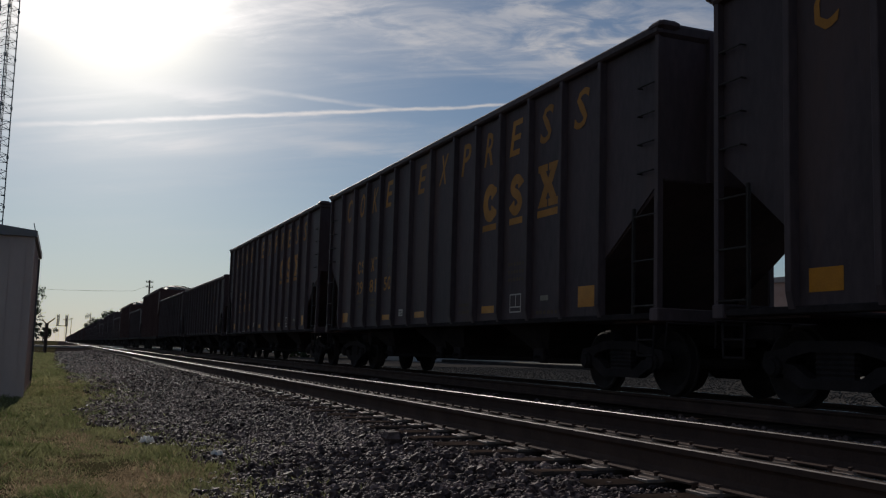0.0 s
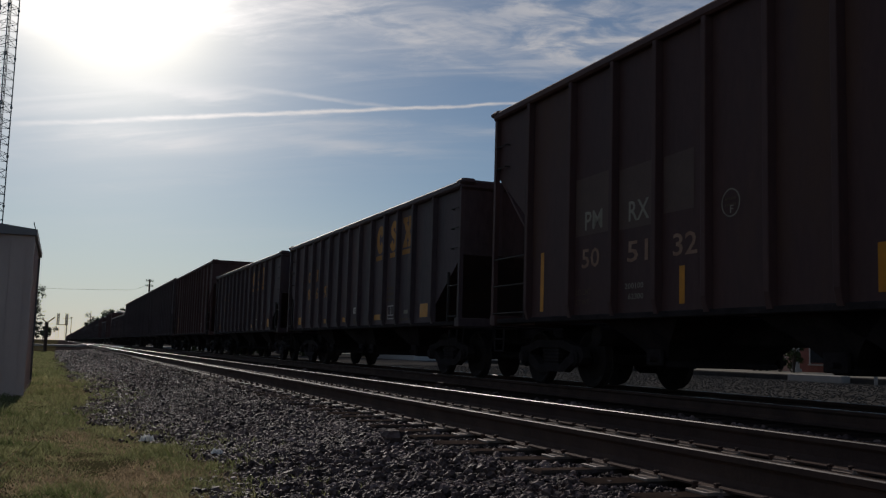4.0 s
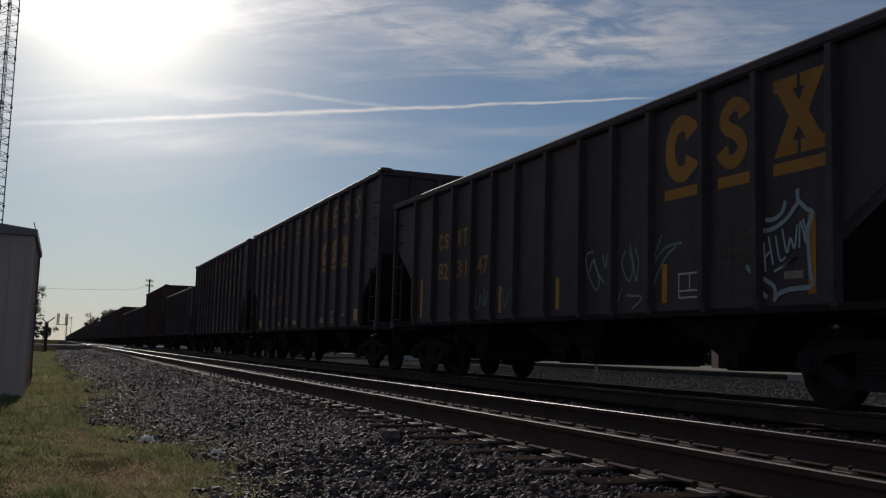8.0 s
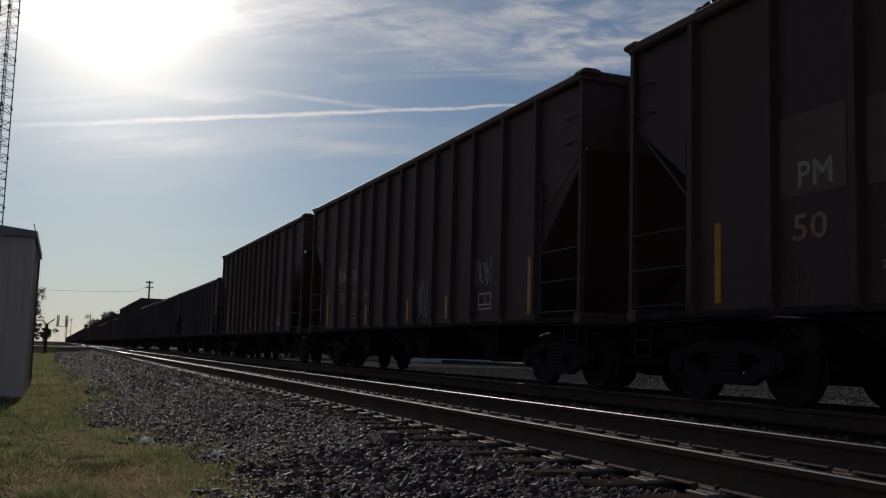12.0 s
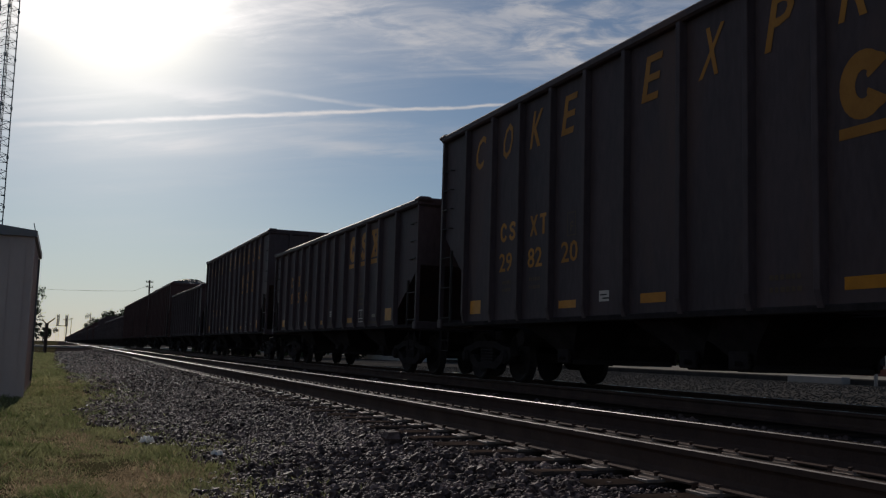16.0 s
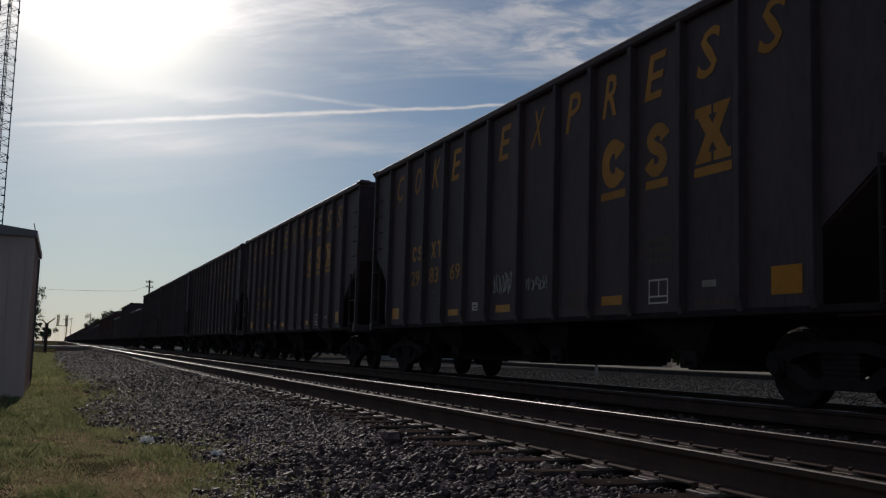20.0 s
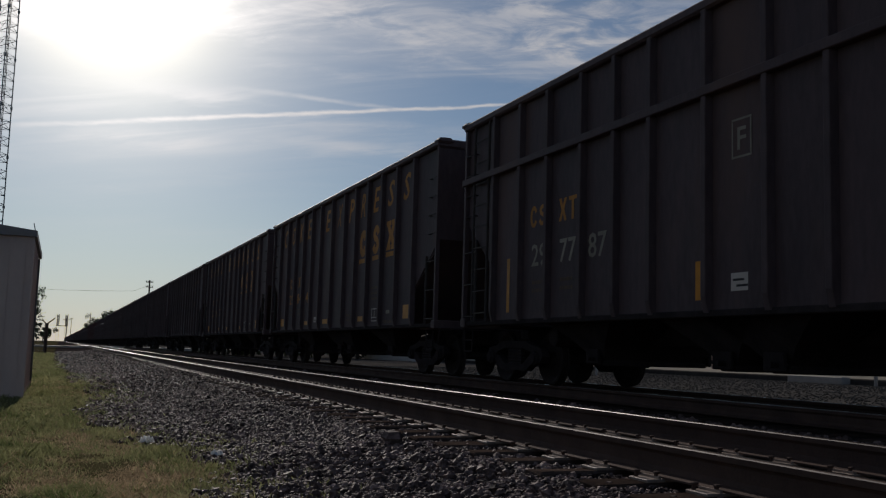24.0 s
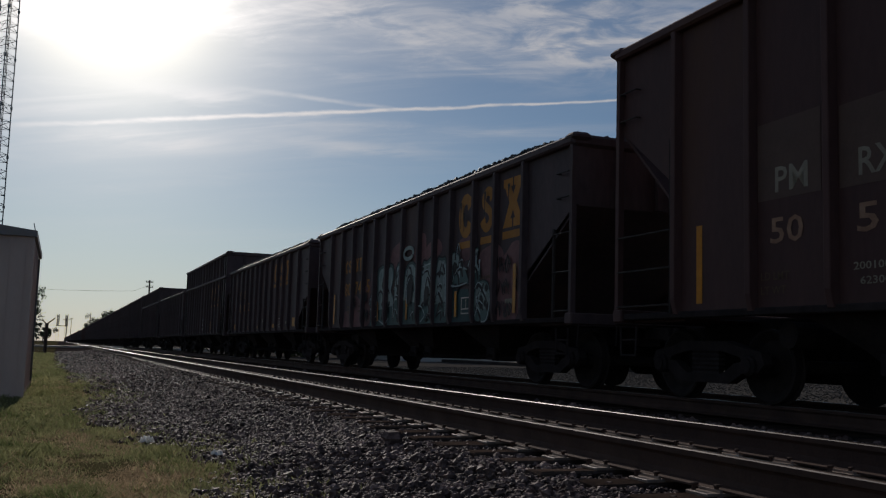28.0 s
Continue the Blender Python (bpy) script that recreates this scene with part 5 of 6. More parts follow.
    if what == "names":
        scrawl(car, 6.95, 1.5, 0.72, 0.36, 81, None, 6, 0.02)
        scrawl(car, 8.2, 1.5, 0.75, 0.22, 82, None, 6, 0.016)
    if what == "loops":
        scrawl(car, 6.9, 1.40, 0.42, 0.14, 91, CHALK, 5, 0.010)
        scrawl(car, 7.34, 1.46, 0.26, 0.10, 93, CHALK, 4, 0.009)
        tag_lines(car, [arc(8.45, 1.52, 0.26, 0.36, 100, 420, 10), arc(8.78, 1.44, 0.20, 0.30, 60, 380, 10), [(8.20, 1.86), (8.32, 1.70), (8.40, 1.90), (8.52, 1.72), (8.60, 1.92)], [(8.62, 1.30), (8.80, 1.14), (9.02, 1.20), (9.10, 1.42)]], 0.022, TEAL, "graffiti_tag", "looping teal spray lines")
    if what == "names2":
        for i in range(3):
            scrawl(car, 7.3, 1.2 + 0.25 * i, 0.6, 0.2, 95 + i, None, 6, 0.018)
    if what == "mural":
        mural(car)


def build_train():
    first = {}
    for no, (y, kind, pairs, what) in enumerate(TRAIN):
        if kind not in first:
            first[kind] = build_car(kind)
            car = first[kind]
        else:
            car = None
        CARS.append([car, kind, pairs, what, y])
    for row in CARS:
        if row[0] is None:
            row[0] = copy_thing(first[row[1]], pose(0, 0, 0))
    for no, (car, kind, pairs, what, y) in enumerate(CARS):
        car.location = (TRAIN_X, y, 0)
        car["label"] = LABELS[kind] + {"coal": ", heaped with coal", "crumbs": ", loaded with coal", "mural": ", graffitied teal", "green": ", scrawled with graffiti", "tags": ", scrawled with white tags"}.get(what, "")
        if kind == "coke":
            mark_coke(car, pairs)
        elif kind == "low":
            mark_low(car, pairs)
        elif kind == "mid":
            mark_mid(car, pairs, 0.03 if what == "mural" else 0.0)
        elif kind == "two":
            mark_two(car, pairs)
        else:
            mark_brown(car, pairs, what != "mural")
        extras(car, kind, what, no)


build_train()


def far_car(kind, load):
    """A car that stays far down the line: body with its ribs, chords, trucks."""
    k = KINDS[kind]
    L, H, cut = k["L"], k["H"], k["cut"]
    paint = PAINTS[k["paint"]]
    car = thing("hopper_car", "far-off " + LABELS[kind], "freight car", "cars of the train")
    s = Shape()
    s.prism_x([(-0.06, H - 0.02), (-0.06, cut), (-1.3, cut - 0.95), (-1.3, SILL), (-L + 1.3, SILL), (-L + 1.3, cut - 0.95), (-L + 0.06, cut), (-L + 0.06, H - 0.02)], -SKIN, SKIN)
    part("body", s, paint, car)
    for u in k["ribs"]:
        part("rib", FAR_RIBS[kind], None, car, at=(-SKIN, -u, 0))
    s = Shape()
    s.box(-HALF, HALF, -L, 0, H - 0.14, H)
    part("top_chord", s, paint, car)
    s = Shape()
    s.box(-HALF, HALF, -L + 0.05, -0.05, SILL - 0.2, SILL)
    s.box(-0.2, 0.2, -L - 0.5, 0.5, 0.75, 0.98)
    part("underframe", s, UNDER, car)
    for u in (5.2, L / 2, L - 5.2):
        s = Shape()
        s.loft([[(-w, -u - l, z), (w, -u - l, z), (w, -u + l, z), (-w, -u + l, z)] for z, w, l in ((0.9, 1.3, 1.5), (0.3, 1.0, 0.8))])
        part("hopper_bay", s, UNDER, car)
    for u in (1.40, L - 1.60):
        s = Shape()
        s.box(-1.05, 1.05, -u - 0.9, -u + 0.9, 0.36, 0.66)
        for y in (-0.85, 0.85):
            for x in (-0.72, 0.72):
                s.turned([(-0.05, 0.435), (0.05, 0.435)], x, -u + y, 0.435, 12)
        part("truck", s, UNDER, car)
    if load:
        c = part("coal_load", load_shape(k, 5), COAL, car, "heaped load of lump coal")
        c["kind"] = "stuff"
    return car


FAR_RIBS = {}
for kind in KINDS:
    FAR_RIBS[kind] = fixed_normals(rib_mesh(KINDS[kind]["H"] - 0.13).mesh("rib", PAINTS[KINDS[kind]["paint"]]))
PITCH_OF = {"coke": 17.2, "low": 15.85, "mid": 16.1, "two": 16.2, "brown": 17.3}


def build_far():
    rnd = random.Random(3)
    y = TRAIN[0][0]
    made = {}
    order = ["brown", "low", "brown", "low", "coke", "coke", "low", "two", "low", "coke"]
    for i in range(62):
        kind = order[i] if i < len(order) else rnd.choice(["coke", "coke", "low", "low", "brown", "two"])
        load = kind != "coke" and rnd.random() < 0.4
        y += PITCH_OF[kind]
        if (kind, load) not in made:
            made[(kind, load)] = far_car(kind, load)
            car = made[(kind, load)]
        else:
            car = copy_thing(made[(kind, load)], pose(0, 0, 0))
        car.location = (TRAIN_X, y, 0)
        CARS.append([car, kind, None, "", y])


build_far()


# ---- lineside: shed, mast, fence, trees ----
def shed():
    ob = thing("equipment_shed", "beige metal-clad trackside equipment shed", "shed", at=(0, 0, 0))
    x1, x0, y0, y1, z0, z1 = -0.50, -3.6, 17.3, 21.9, -0.50, 2.28
    s = Shape()
    s.box(x0, x1, y0, y1, z0 + 0.01, z1 - 0.02)
    part("wall", s, SHEDWALL, ob)
    for i in range(13):
        s = Shape()
        x = x1 - 0.12 - i * 0.24
        s.box(x - 0.012, x + 0.012, y0 - 0.014, y0 + 0.002, z0 + 0.03, z1 - 0.16)
        part("seam", s, SHEDWALL, ob)
    for i in range(18):
        s = Shape()
        y = y0 + 0.15 + i * 0.255
        s.box(x1 - 0.002, x1 + 0.014, y - 0.012, y + 0.012, z0 + 0.15, z1 - 0.16)
        part("seam", s, SHEDWALL, ob)
    for x, y in ((x1, y0), (x1, y1), (x0, y0)):
        s = Shape()
        s.box(x - 0.05, x + 0.018, y - 0.018, y + 0.05, z0 + 0.02, z1 - 0.03)
        part("corner_trim", s, SHEDWALL, ob)
    s = Shape()
    mid = (x0 + x1) / 2
    s.prism_y([(x0 - 0.06, z1 - 0.08), (x1 + 0.05, z1 - 0.08), (x1 + 0.05, z1 + 0.02), (mid, z1 + 0.20), (x0 - 0.06, z1 + 0.02)], y0 - 0.08, y1 + 0.08)
    part("roof", s, SHEDROOF, ob, "low-pitched metal roof")
    s = Shape()
    s.box(x0 + 0.02, x1 - 0.02, y0 + 0.02, y1 - 0.02, z0 - 0.2, z0 + 0.01)
    part("plinth", s, CONCRETE, ob)
    s = Shape()
    s.rod((x1 + 0.02, y0 + 0.1, z1), (x1 - 0.02, y0 + 0.1, z1 + 0.16), 0.008, 5)
    part("aerial", s, GALV, ob)
    s = Shape()
    s.path([(x1 + 0.03, 20.6, z0 + 0.2), (x1 + 0.03, 20.6, z1 - 0.2)], 0.02, 6)
    part("conduit", s, GALV, ob)
    s = Shape()
    s.soft_box(-1.25, -1.05, y0 - 0.14, y0 - 0.012, 2.02, 2.18, 0.01)
    part("wall_lamp", s, GALV, ob)


shed()


def mast():
    """Three-legged lattice mast."""
    at = (-3.12, 47.0)
    ob = thing("lattice_mast", "slim galvanised lattice radio mast", "mast", at=(at[0], at[1], GROUND_Z))
    a = 0.46
    legs = [(a * math.cos(radians(t)), a * math.sin(radians(t))) for t in (-90, 30, 150)]
    for x, y in legs:
        s = Shape()
        s.rod((x, y, 0), (x, y, 34), 0.028, 6)
        for i in range(1, 15):
            s.rod((x, y, 2.27 * i), (x, y, 2.27 * i + 0.12), 0.055, 6)
        part("leg", s, GALV, ob)
    step = 0.378
    s = Shape()
    for i in range(90):
        z = 0.2 + i * step
        for j in range(3):
            p, q = legs[j], legs[(j + 1) % 3]
            s.rod((*p, z), (*q, z), 0.012, 4)
            s.rod((*p, z), (*q, z + step) if i % 2 else (*q, z - step + 0.001), 0.010, 4)
    k = part("bracing", s, GALV, ob, "zigzag steel bracing")
    k["kind"] = "stuff"
    for j in range(2):
        s = Shape()
        s.rod((legs[0][0] + 0.06 + 0.05 * j, legs[0][1] + 0.1, 0), (legs[0][0] + 0.06 + 0.05 * j, legs[0][1] + 0.1, 34), 0.016, 5)
        part("cable", s, UNDER, ob)
    s = Shape()
    s.soft_box(-0.9, 0.9, -0.9, 0.9, -0.3, 0.12, 0.03)
    part("footing", s, CONCRETE, ob)


mast()


def fence_line():
    ob = thing("chain_link_fence", "old chain-link fence with rusted barbed-wire posts", "fence")
    spots = [(-0.95, 79.0)] + [(-0.95 - 3.2 * i, 79.0 + 0.3 * i) for i in range(1, 9)]
    for i, (x, y) in enumerate(spots):
        s = Shape()
        s.rod((x, y, GROUND_Z - 0.1), (x, y, GROUND_Z + 2.25), 0.13 if i == 0 else 0.05, 8)
        s.path([(x, y, GROUND_Z + 2.2), (x + 0.55, y, GROUND_Z + 2.65)], 0.05, 5)
        s.path([(x, y, GROUND_Z + 2.2), (x - 0.35, y, GROUND_Z + 2.5)], 0.05, 5)
        part("post", s, RUSTPOST, ob)
    for z in (0.2, 0.9, 1.6, 2.1, 2.5):
        s = Shape()
        s.path([(x, y, GROUND_Z + z) for x, y in spots], 0.012, 4)
        part("wire", s, GALV, ob)
    s = Shape()
    for (xa, ya), (xb, yb) in zip(spots, spots[1:]):
        for j in range(22):
            f, g = j / 22, (j + 3) / 22
            for fa, fb in ((f, min(1, g)), (min(1, g), f)):
                s.rod((xa + (xb - xa) * fa, ya + (yb - ya) * fa, GROUND_Z + 0.1), (xa + (xb - xa) * fb, ya + (yb - ya) * fb, GROUND_Z + 2.1), 0.006, 3)
    k = part("mesh", s, GALV, ob, "woven wire mesh")
    k["kind"] = "stuff"


fence_line()


def tree(name, label, x, y, tall, spread, seed, clumps=26, leaves=70, leaf=0.16, low=0.25):
    rnd = random.Random(seed)
    ob = thing(name, label, "tree", "trees by the line", at=(x, y, GROUND_Z - 0.05))
    s = Shape()
    top = Vector((rnd.uniform(-0.06, 0.06) * tall, rnd.uniform(-0.06, 0.06) * tall, tall * 0.62))
    r0 = tall * 0.022 + 0.04
    prev = Vector((0, 0, 0))
    for i in range(1, 6):
        q = top * (i / 5) + Vector((rnd.uniform(-0.1, 0.1), rnd.uniform(-0.1, 0.1), 0))
        s.rod(prev, q, r0 * (1 - 0.15 * (i - 1)), 8, r0 * (1 - 0.15 * i))
        prev = q
    ends = []
    for i in range(clumps):
        f = rnd.uniform(low, 1.0)
        base = top * min(1.0, f)
        a = rnd.uniform(0, 6.283)
        reach = spread * rnd.uniform(0.35, 1.0) * (1.15 - 0.6 * abs(f - 0.6))
        tip = base + Vector((math.cos(a) * reach, math.sin(a) * reach, tall * rnd.uniform(0.06, 0.36)))
        ends.append(tip)
        if i < 14:
            m = (base + tip) / 2 + Vector((0, 0, 0.06 * tall))
            s.rod(base, m, r0 * 0.34, 5, r0 * 0.22)
            s.rod(m, tip, r0 * 0.22, 5, r0 * 0.06)
    part("trunk", s, BARK, ob)
    c = Shape()
    for e in ends:
        cl = spread * rnd.uniform(0.16, 0.34)
        for _ in range(leaves):
            v = Vector((rnd.gauss(0, 1), rnd.gauss(0, 1), rnd.gauss(0, 0.7)))
            p = e + v.normalized() * cl * rnd.random() ** 0.5
            a, b = Vector((rnd.uniform(-1, 1), rnd.uniform(-1, 1), rnd.uniform(-1, 1))).normalized() * leaf, Vector((rnd.uniform(-1, 1), rnd.uniform(-1, 1), rnd.uniform(-1, 1))).normalized() * leaf
            c.add([p - a, p + b * 0.5, p + a, p - b * 0.5], [(0, 1, 2, 3)])
    me = c.mesh("crown", LEAF)
    part("crown", me, None, ob, "uneven leafy crown")
    return ob


tree("broadleaf_tree", "leafy tree standing behind the shed", -4.6, 96, 9.5, 2.6, 21, 34, 60, 0.16)
tree("broadleaf_tree", "dense bushy tree by the fence", -5.0, 104, 5.2, 2.8, 22, 34, 70, 0.16, 0.1)
for i in range(9):
    tree("distant_tree", "hazy tree far beyond the crossing", -6 - 9.5 * i + (i % 3) * 3, 420 + (i * 37) % 90, 8 + (i * 5) % 5, 4.5, 30 + i, 16, 26, 0.7, 0.05)
for i in range(7):
    tree("distant_tree", "hazy tree far beyond the crossing", 20 + 13 * i, 520 - 24 * i, 9 + (i * 3) % 4, 4.5, 60 + i, 16, 26, 0.7, 0.05)
for i in range(9):
    tree("lineside_tree", "scrubby tree showing above the distant cars", 18.2 - 0.62 * i + 0.5 * (i % 2), 268 + 20 * i, 10.4 + 0.5 * (i % 3) + 0.1 * i, 4.2, 80 + i, 34, 46, 0.34, 0.2)


def utility_pole(label, x, y, tall, arms=1, r=0.14, lamp=False, wide=1.15):
    ob = thing("utility_pole", label, "pole", "poles along the line", at=(x, y, GROUND_Z))
    s = Shape()
    s.rod((0, 0, -0.2), (0, 0, tall), r, 8, r * 0.7)
    part("pole", s, TIMBER, ob)
    for i in range(arms):
        z = tall - 0.35 - 0.75 * i
        s = Shape()
        s.box(-wide, wide, -0.06, 0.06, z, z + 0.12)
        part("crossarm", s, TIMBER, ob)
        for dx in (-0.9, -0.45, 0.45, 0.9):
            s = Shape()
            s.rod((dx * wide, 0, z + 0.12), (dx * wide, 0, z + 0.30), 0.05, 6)
            part("insulator", s, GALV, ob)
    if lamp:
        s = Shape()
        s.path([(0, 0, tall - 2.4), (-0.8, 0, tall - 1.8), (-1.9, 0, tall - 1.7)], 0.04, 6)
        s.soft_box(-2.5, -1.9, -0.13, 0.13, tall - 1.80, tall - 1.66, 0.04)
        part("street_lamp", s, GALV, ob)
    return ob


utility_pole("timber utility pole with crossarms behind the train", 12.2, 152.0, 10.5, 2, 0.17, wide=0.55)
utility_pole("timber utility pole far down the line", 1.9, 330, 8.0, 1, 0.16)
utility_pole("timber pole with a street lamp across the yard", 33.0, 41.5, 7.5, 1, 0.15, True)
utility_pole("timber pole beside the signal masts", 3.45, 352, 8.8, 1, 0.12, wide=0.5)
utility_pole("leaning timber pole far along the line", 11.9, 440, 13.4, 0, 0.2)
utility_pole("timber pole far across the yard", 46.0, 70.0, 9.0, 1, 0.15)


def signal_mast(x, y):
    ob = thing("signal_mast", "slim lattice signal mast beyond the crossing", "mast", "signal masts", at=(x, y, GROUND_Z))
    for dx, dy in ((-0.35, -0.35), (0.35, -0.35), (0.35, 0.35), (-0.35, 0.35)):
        s = Shape()
        s.rod((dx, dy, 0), (dx, dy, 6.0), 0.035, 5)
        s.rod((dx, dy, 6.0), (dx, dy, 10.0), 0.10, 5)
        part("leg", s, RUSTPOST, ob)
    for i in range(6, 10):
        s = Shape()
        z = 0.4 + i * 0.94
        s.rod((-0.35, -0.35, z), (0.35, -0.35, z + 0.85), 0.13 if i > 4 else 0.06, 4)
        s.rod((0.35, 0.35, z), (-0.35, 0.35, z + 0.85), 0.13 if i > 4 else 0.06, 4)
        s.box(-0.4, 0.4, -0.4, 0.4, z - 0.05, z + 0.05)
        part("bracing", s, RUSTPOST, ob)


for sx in (-0.75, 1.93):
    signal_mast(sx, 352)
s = Shape()
s.rod((-0.75, 352, 5.6), (1.93, 352, 5.6), 0.12, 5)
s.rod((-9, 352, 6.2), (-0.75, 352, 5.6), 0.05, 4)
tagged(new("signal_beam", s.mesh("signal_beam", RUSTPOST)), "slender beam joining two signal masts", "beam")

# overhead wires crossing the line
s = Shape()
for z0 in (9.4,):
    pts = [(-20 + 5 * i, 152, z0 - 1.5 + 0.9 * ((i - 3.1) / 3.1) ** 2 * 0.5) for i in range(7)] + [(12.2, 152.0, 9.3)]
    s.path(pts, 0.02, 4)
tagged(new("overhead_wire", s.mesh("overhead_wire", UNDER)), "dark wire strung across the line to the pole", "cable")

# level crossing
s = Shape()
s.box(-400, 2.2, 126, 133, -0.30, -0.10)
s.box(2.2, NEAR_X - 0.80, 126, 133, -0.30, 0.004)
s.box(NEAR_X - 0.62, NEAR_X + 0.62, 126, 133, -0.30, 0.004)
s.box(NEAR_X + 0.80, TRAIN_X - 0.82, 126, 133, -0.30, 0.004)
s.box(TRAIN_X - 0.62, TRAIN_X + 0.62, 126, 133, -0.30, 0.004)
s.box(TRAIN_X + 0.82, 400, 126, 133, -0.30, 0.0)
tagged(new("road", s.mesh("road", CONCRETE)), "pale road running over the level crossing", "road", kind="structure")


# ---- across the yard, beyond the train ----
LOT_Z = 0.03


def kerb():
    ob = thing("yard_kerb", "long low concrete kerb edging a paved lot", "kerb", kind="structure")
    for i in range(24):
        y = 8.0 + 2.4 * i
        s = Shape()
        s.loft([[(26.0, y, z), (26.0 + 0.22, y, z), (26.0 + 0.22, y + 2.37, z), (26.0, y + 2.37, z)] for z in (-0.5, -0.06)] + [[(26.03, y + 0.01, -0.02), (26.21, y + 0.01, -0.02), (26.21, y + 2.36, -0.02), (26.03, y + 2.36, -0.02)]])
        part("kerb_stone", s, KERB, ob)
    s = Shape()
    s.prism_y([(26.2, -0.6), (120, -0.6), (120, LOT_Z), (28.0, LOT_Z), (26.2, -0.06)], 7, 95)
    tagged(new("paved_lot", fixed_normals(s.mesh("paved_lot", LOT))), "pale paved lot behind the kerb", "pavement", kind="structure")
    s = Shape()
    s.soft_box(25.55, 25.98, 26.4, 29.1, -0.3, 0.02, 0.02)
    tagged(new("concrete_slab", fixed_normals(s.mesh("concrete_slab", CONCRETE))), "pale concrete slab lying along the kerb", "slab")


def block(name, label, x0, x1, y0, y1, z1, wall, category="building", windows=(), roof=0.25, at=(0, 0, 0), turn=0.0):
    ob = thing(name, label, category, at=at)
    ob.rotation_euler = (0, 0, radians(turn))
    s = Shape()
    s.box(x0, x1, y0, y1, -0.5, z1)
    part("wall", s, wall, ob)
    s = Shape()
    s.box(x0 - 0.15, x1 + 0.15, y0 - 0.15, y1 + 0.15, z1, z1 + roof)
    part("roof", s, SHEDROOF, ob)
    for x, z, w, h in windows:
        win = part("window", Shape().box(x, x + w, y0 - 0.03, y0 + 0.02, z, z + h), GLASS, ob, "dark glazed window")
        part("frame", Shape().box(x - 0.06, x, y0 - 0.05, y0 + 0.02, z - 0.06, z + h + 0.06).box(x + w, x + w + 0.06, y0 - 0.05, y0 + 0.02, z - 0.06, z + h + 0.06), RENDERED, win)
        part("sill", Shape().box(x - 0.1, x + w + 0.1, y0 - 0.09, y0 + 0.02, z - 0.12, z - 0.06), CONCRETE, win)
    return ob


kerb()
block("brick_building", "red-brick building with dark windows across the lot", 0, 16.0, 0, 8.0, 3.45, BRICK, windows=[(0.8 + 2.6 * i, 0.45, 1.6, 1.7) for i in range(6)], at=(31.0, 34.6, 0), turn=-90)
block("pink_annexe", "faded pink annexe beside the brick building", 0, 6.4, 0, 6.0, 4.2, PINKWALL, windows=[(1.2, 1.2, 0.9, 1.1), (3.4, 1.2, 0.9, 1.1), (5.4, 1.2, 0.6, 1.1)], at=(31.3, 41.2, 0), turn=-90)
for i in range(2):
    ob = thing("porch_column", "pale square column before the brick building", "column", "porch columns", at=(30.1, 33.7 + 3.6 * i, LOT_Z))
    part("shaft", Shape().soft_box(-0.11, 0.11, -0.11, 0.11, 0.05, 3.2, 0.015), RENDERED, ob)
    part("base", Shape().soft_box(-0.17, 0.17, -0.17, 0.17, 0.0, 0.14, 0.015), RENDERED, ob)
tree("yard_shrub", "thin shrub with dark stems by the porch", 28.6, 32.9, 2.3, 0.55, 301, 20, 30, 0.09, 0.35)
tree("yard_shrub", "thin shrub with dark stems by the porch", 28.2, 31.8, 2.0, 0.5, 302, 20, 30, 0.09, 0.35)
for i in range(22):
    f = i / 21
    tree("yard_tree", "dense shrubby tree along the back of the lot", 13.5 + 66 * f, 84 - 52 * f + (i % 3) * 1.5, 4.6 + 0.6 * (i % 4), 3.4, 120 + i, 40, 44, 0.34, 0.0)
block("low_warehouse", "pale low warehouse beyond the yard", 24.0, 40.0, 66.0, 78.0, 3.4, RENDERED, windows=[(25.5 + 3.4 * i, 1.2, 1.6, 1.0) for i in range(4)])


def cabinet(label, x, y, w, d, z0, z1, material, legs):
    ob = thing("utility_cabinet", label, "cabinet", "cabinets in the yard", at=(x, y, LOT_Z))
    part("body", Shape().soft_box(-w / 2, w / 2, -d / 2, d / 2, z0, z1, 0.02), material, ob)
    part("door", Shape().box(-w / 2 + 0.06, w / 2 - 0.06, -d / 2 - 0.015, -d / 2, z0 + 0.06, z1 - 0.08), material, ob)
    if legs:
        for dx in (-w / 2 + 0.06, w / 2 - 0.06):
            for dy in (-d / 2 + 0.06, d / 2 - 0.06):
                part("leg", Shape().box(dx - 0.04, dx + 0.04, dy - 0.04, dy + 0.04, 0, z0), RUSTPOST, ob)


cabinet("white metal cabinet standing on the lot", 29.8, 35.8, 0.9, 0.7, 0.0, 0.75, PLATEWHITE, False)
cabinet("reddish cabinet on legs beside the porch", 28.9, 34.6, 0.5, 0.5, 0.25, 0.9, BRICK, True)
cabinet("squat grey transformer cabinet on the paved lot", 32.0, 50.0, 2.2, 1.4, 0.0, 0.8, GALV, False)
cabinet("long pale low cabinet on the paved lot", 29.6, 44.5, 2.6, 0.9, 0.0, 0.42, RENDERED, False)
cabinet("pale boxy bin on the paved lot", 28.4, 56.0, 1.6, 1.2, 0.0, 0.9, CONCRETE, False)
for i, (x, y, h) in enumerate(((25.6, 24.9, 0.62), (20.5, 34.5, 0.55))):
    ob = thing("marker_post", "short pale marker post by the kerb", "post", "marker posts", at=(x, y, height(x, y)))
    part("post", Shape().soft_box(-0.05, 0.05, -0.05, 0.05, -0.1, h, 0.012), CONCRETE, ob)
    part("cap", Shape().soft_box(-0.065, 0.065, -0.065, 0.065, h, h + 0.05, 0.012), GALV, ob)


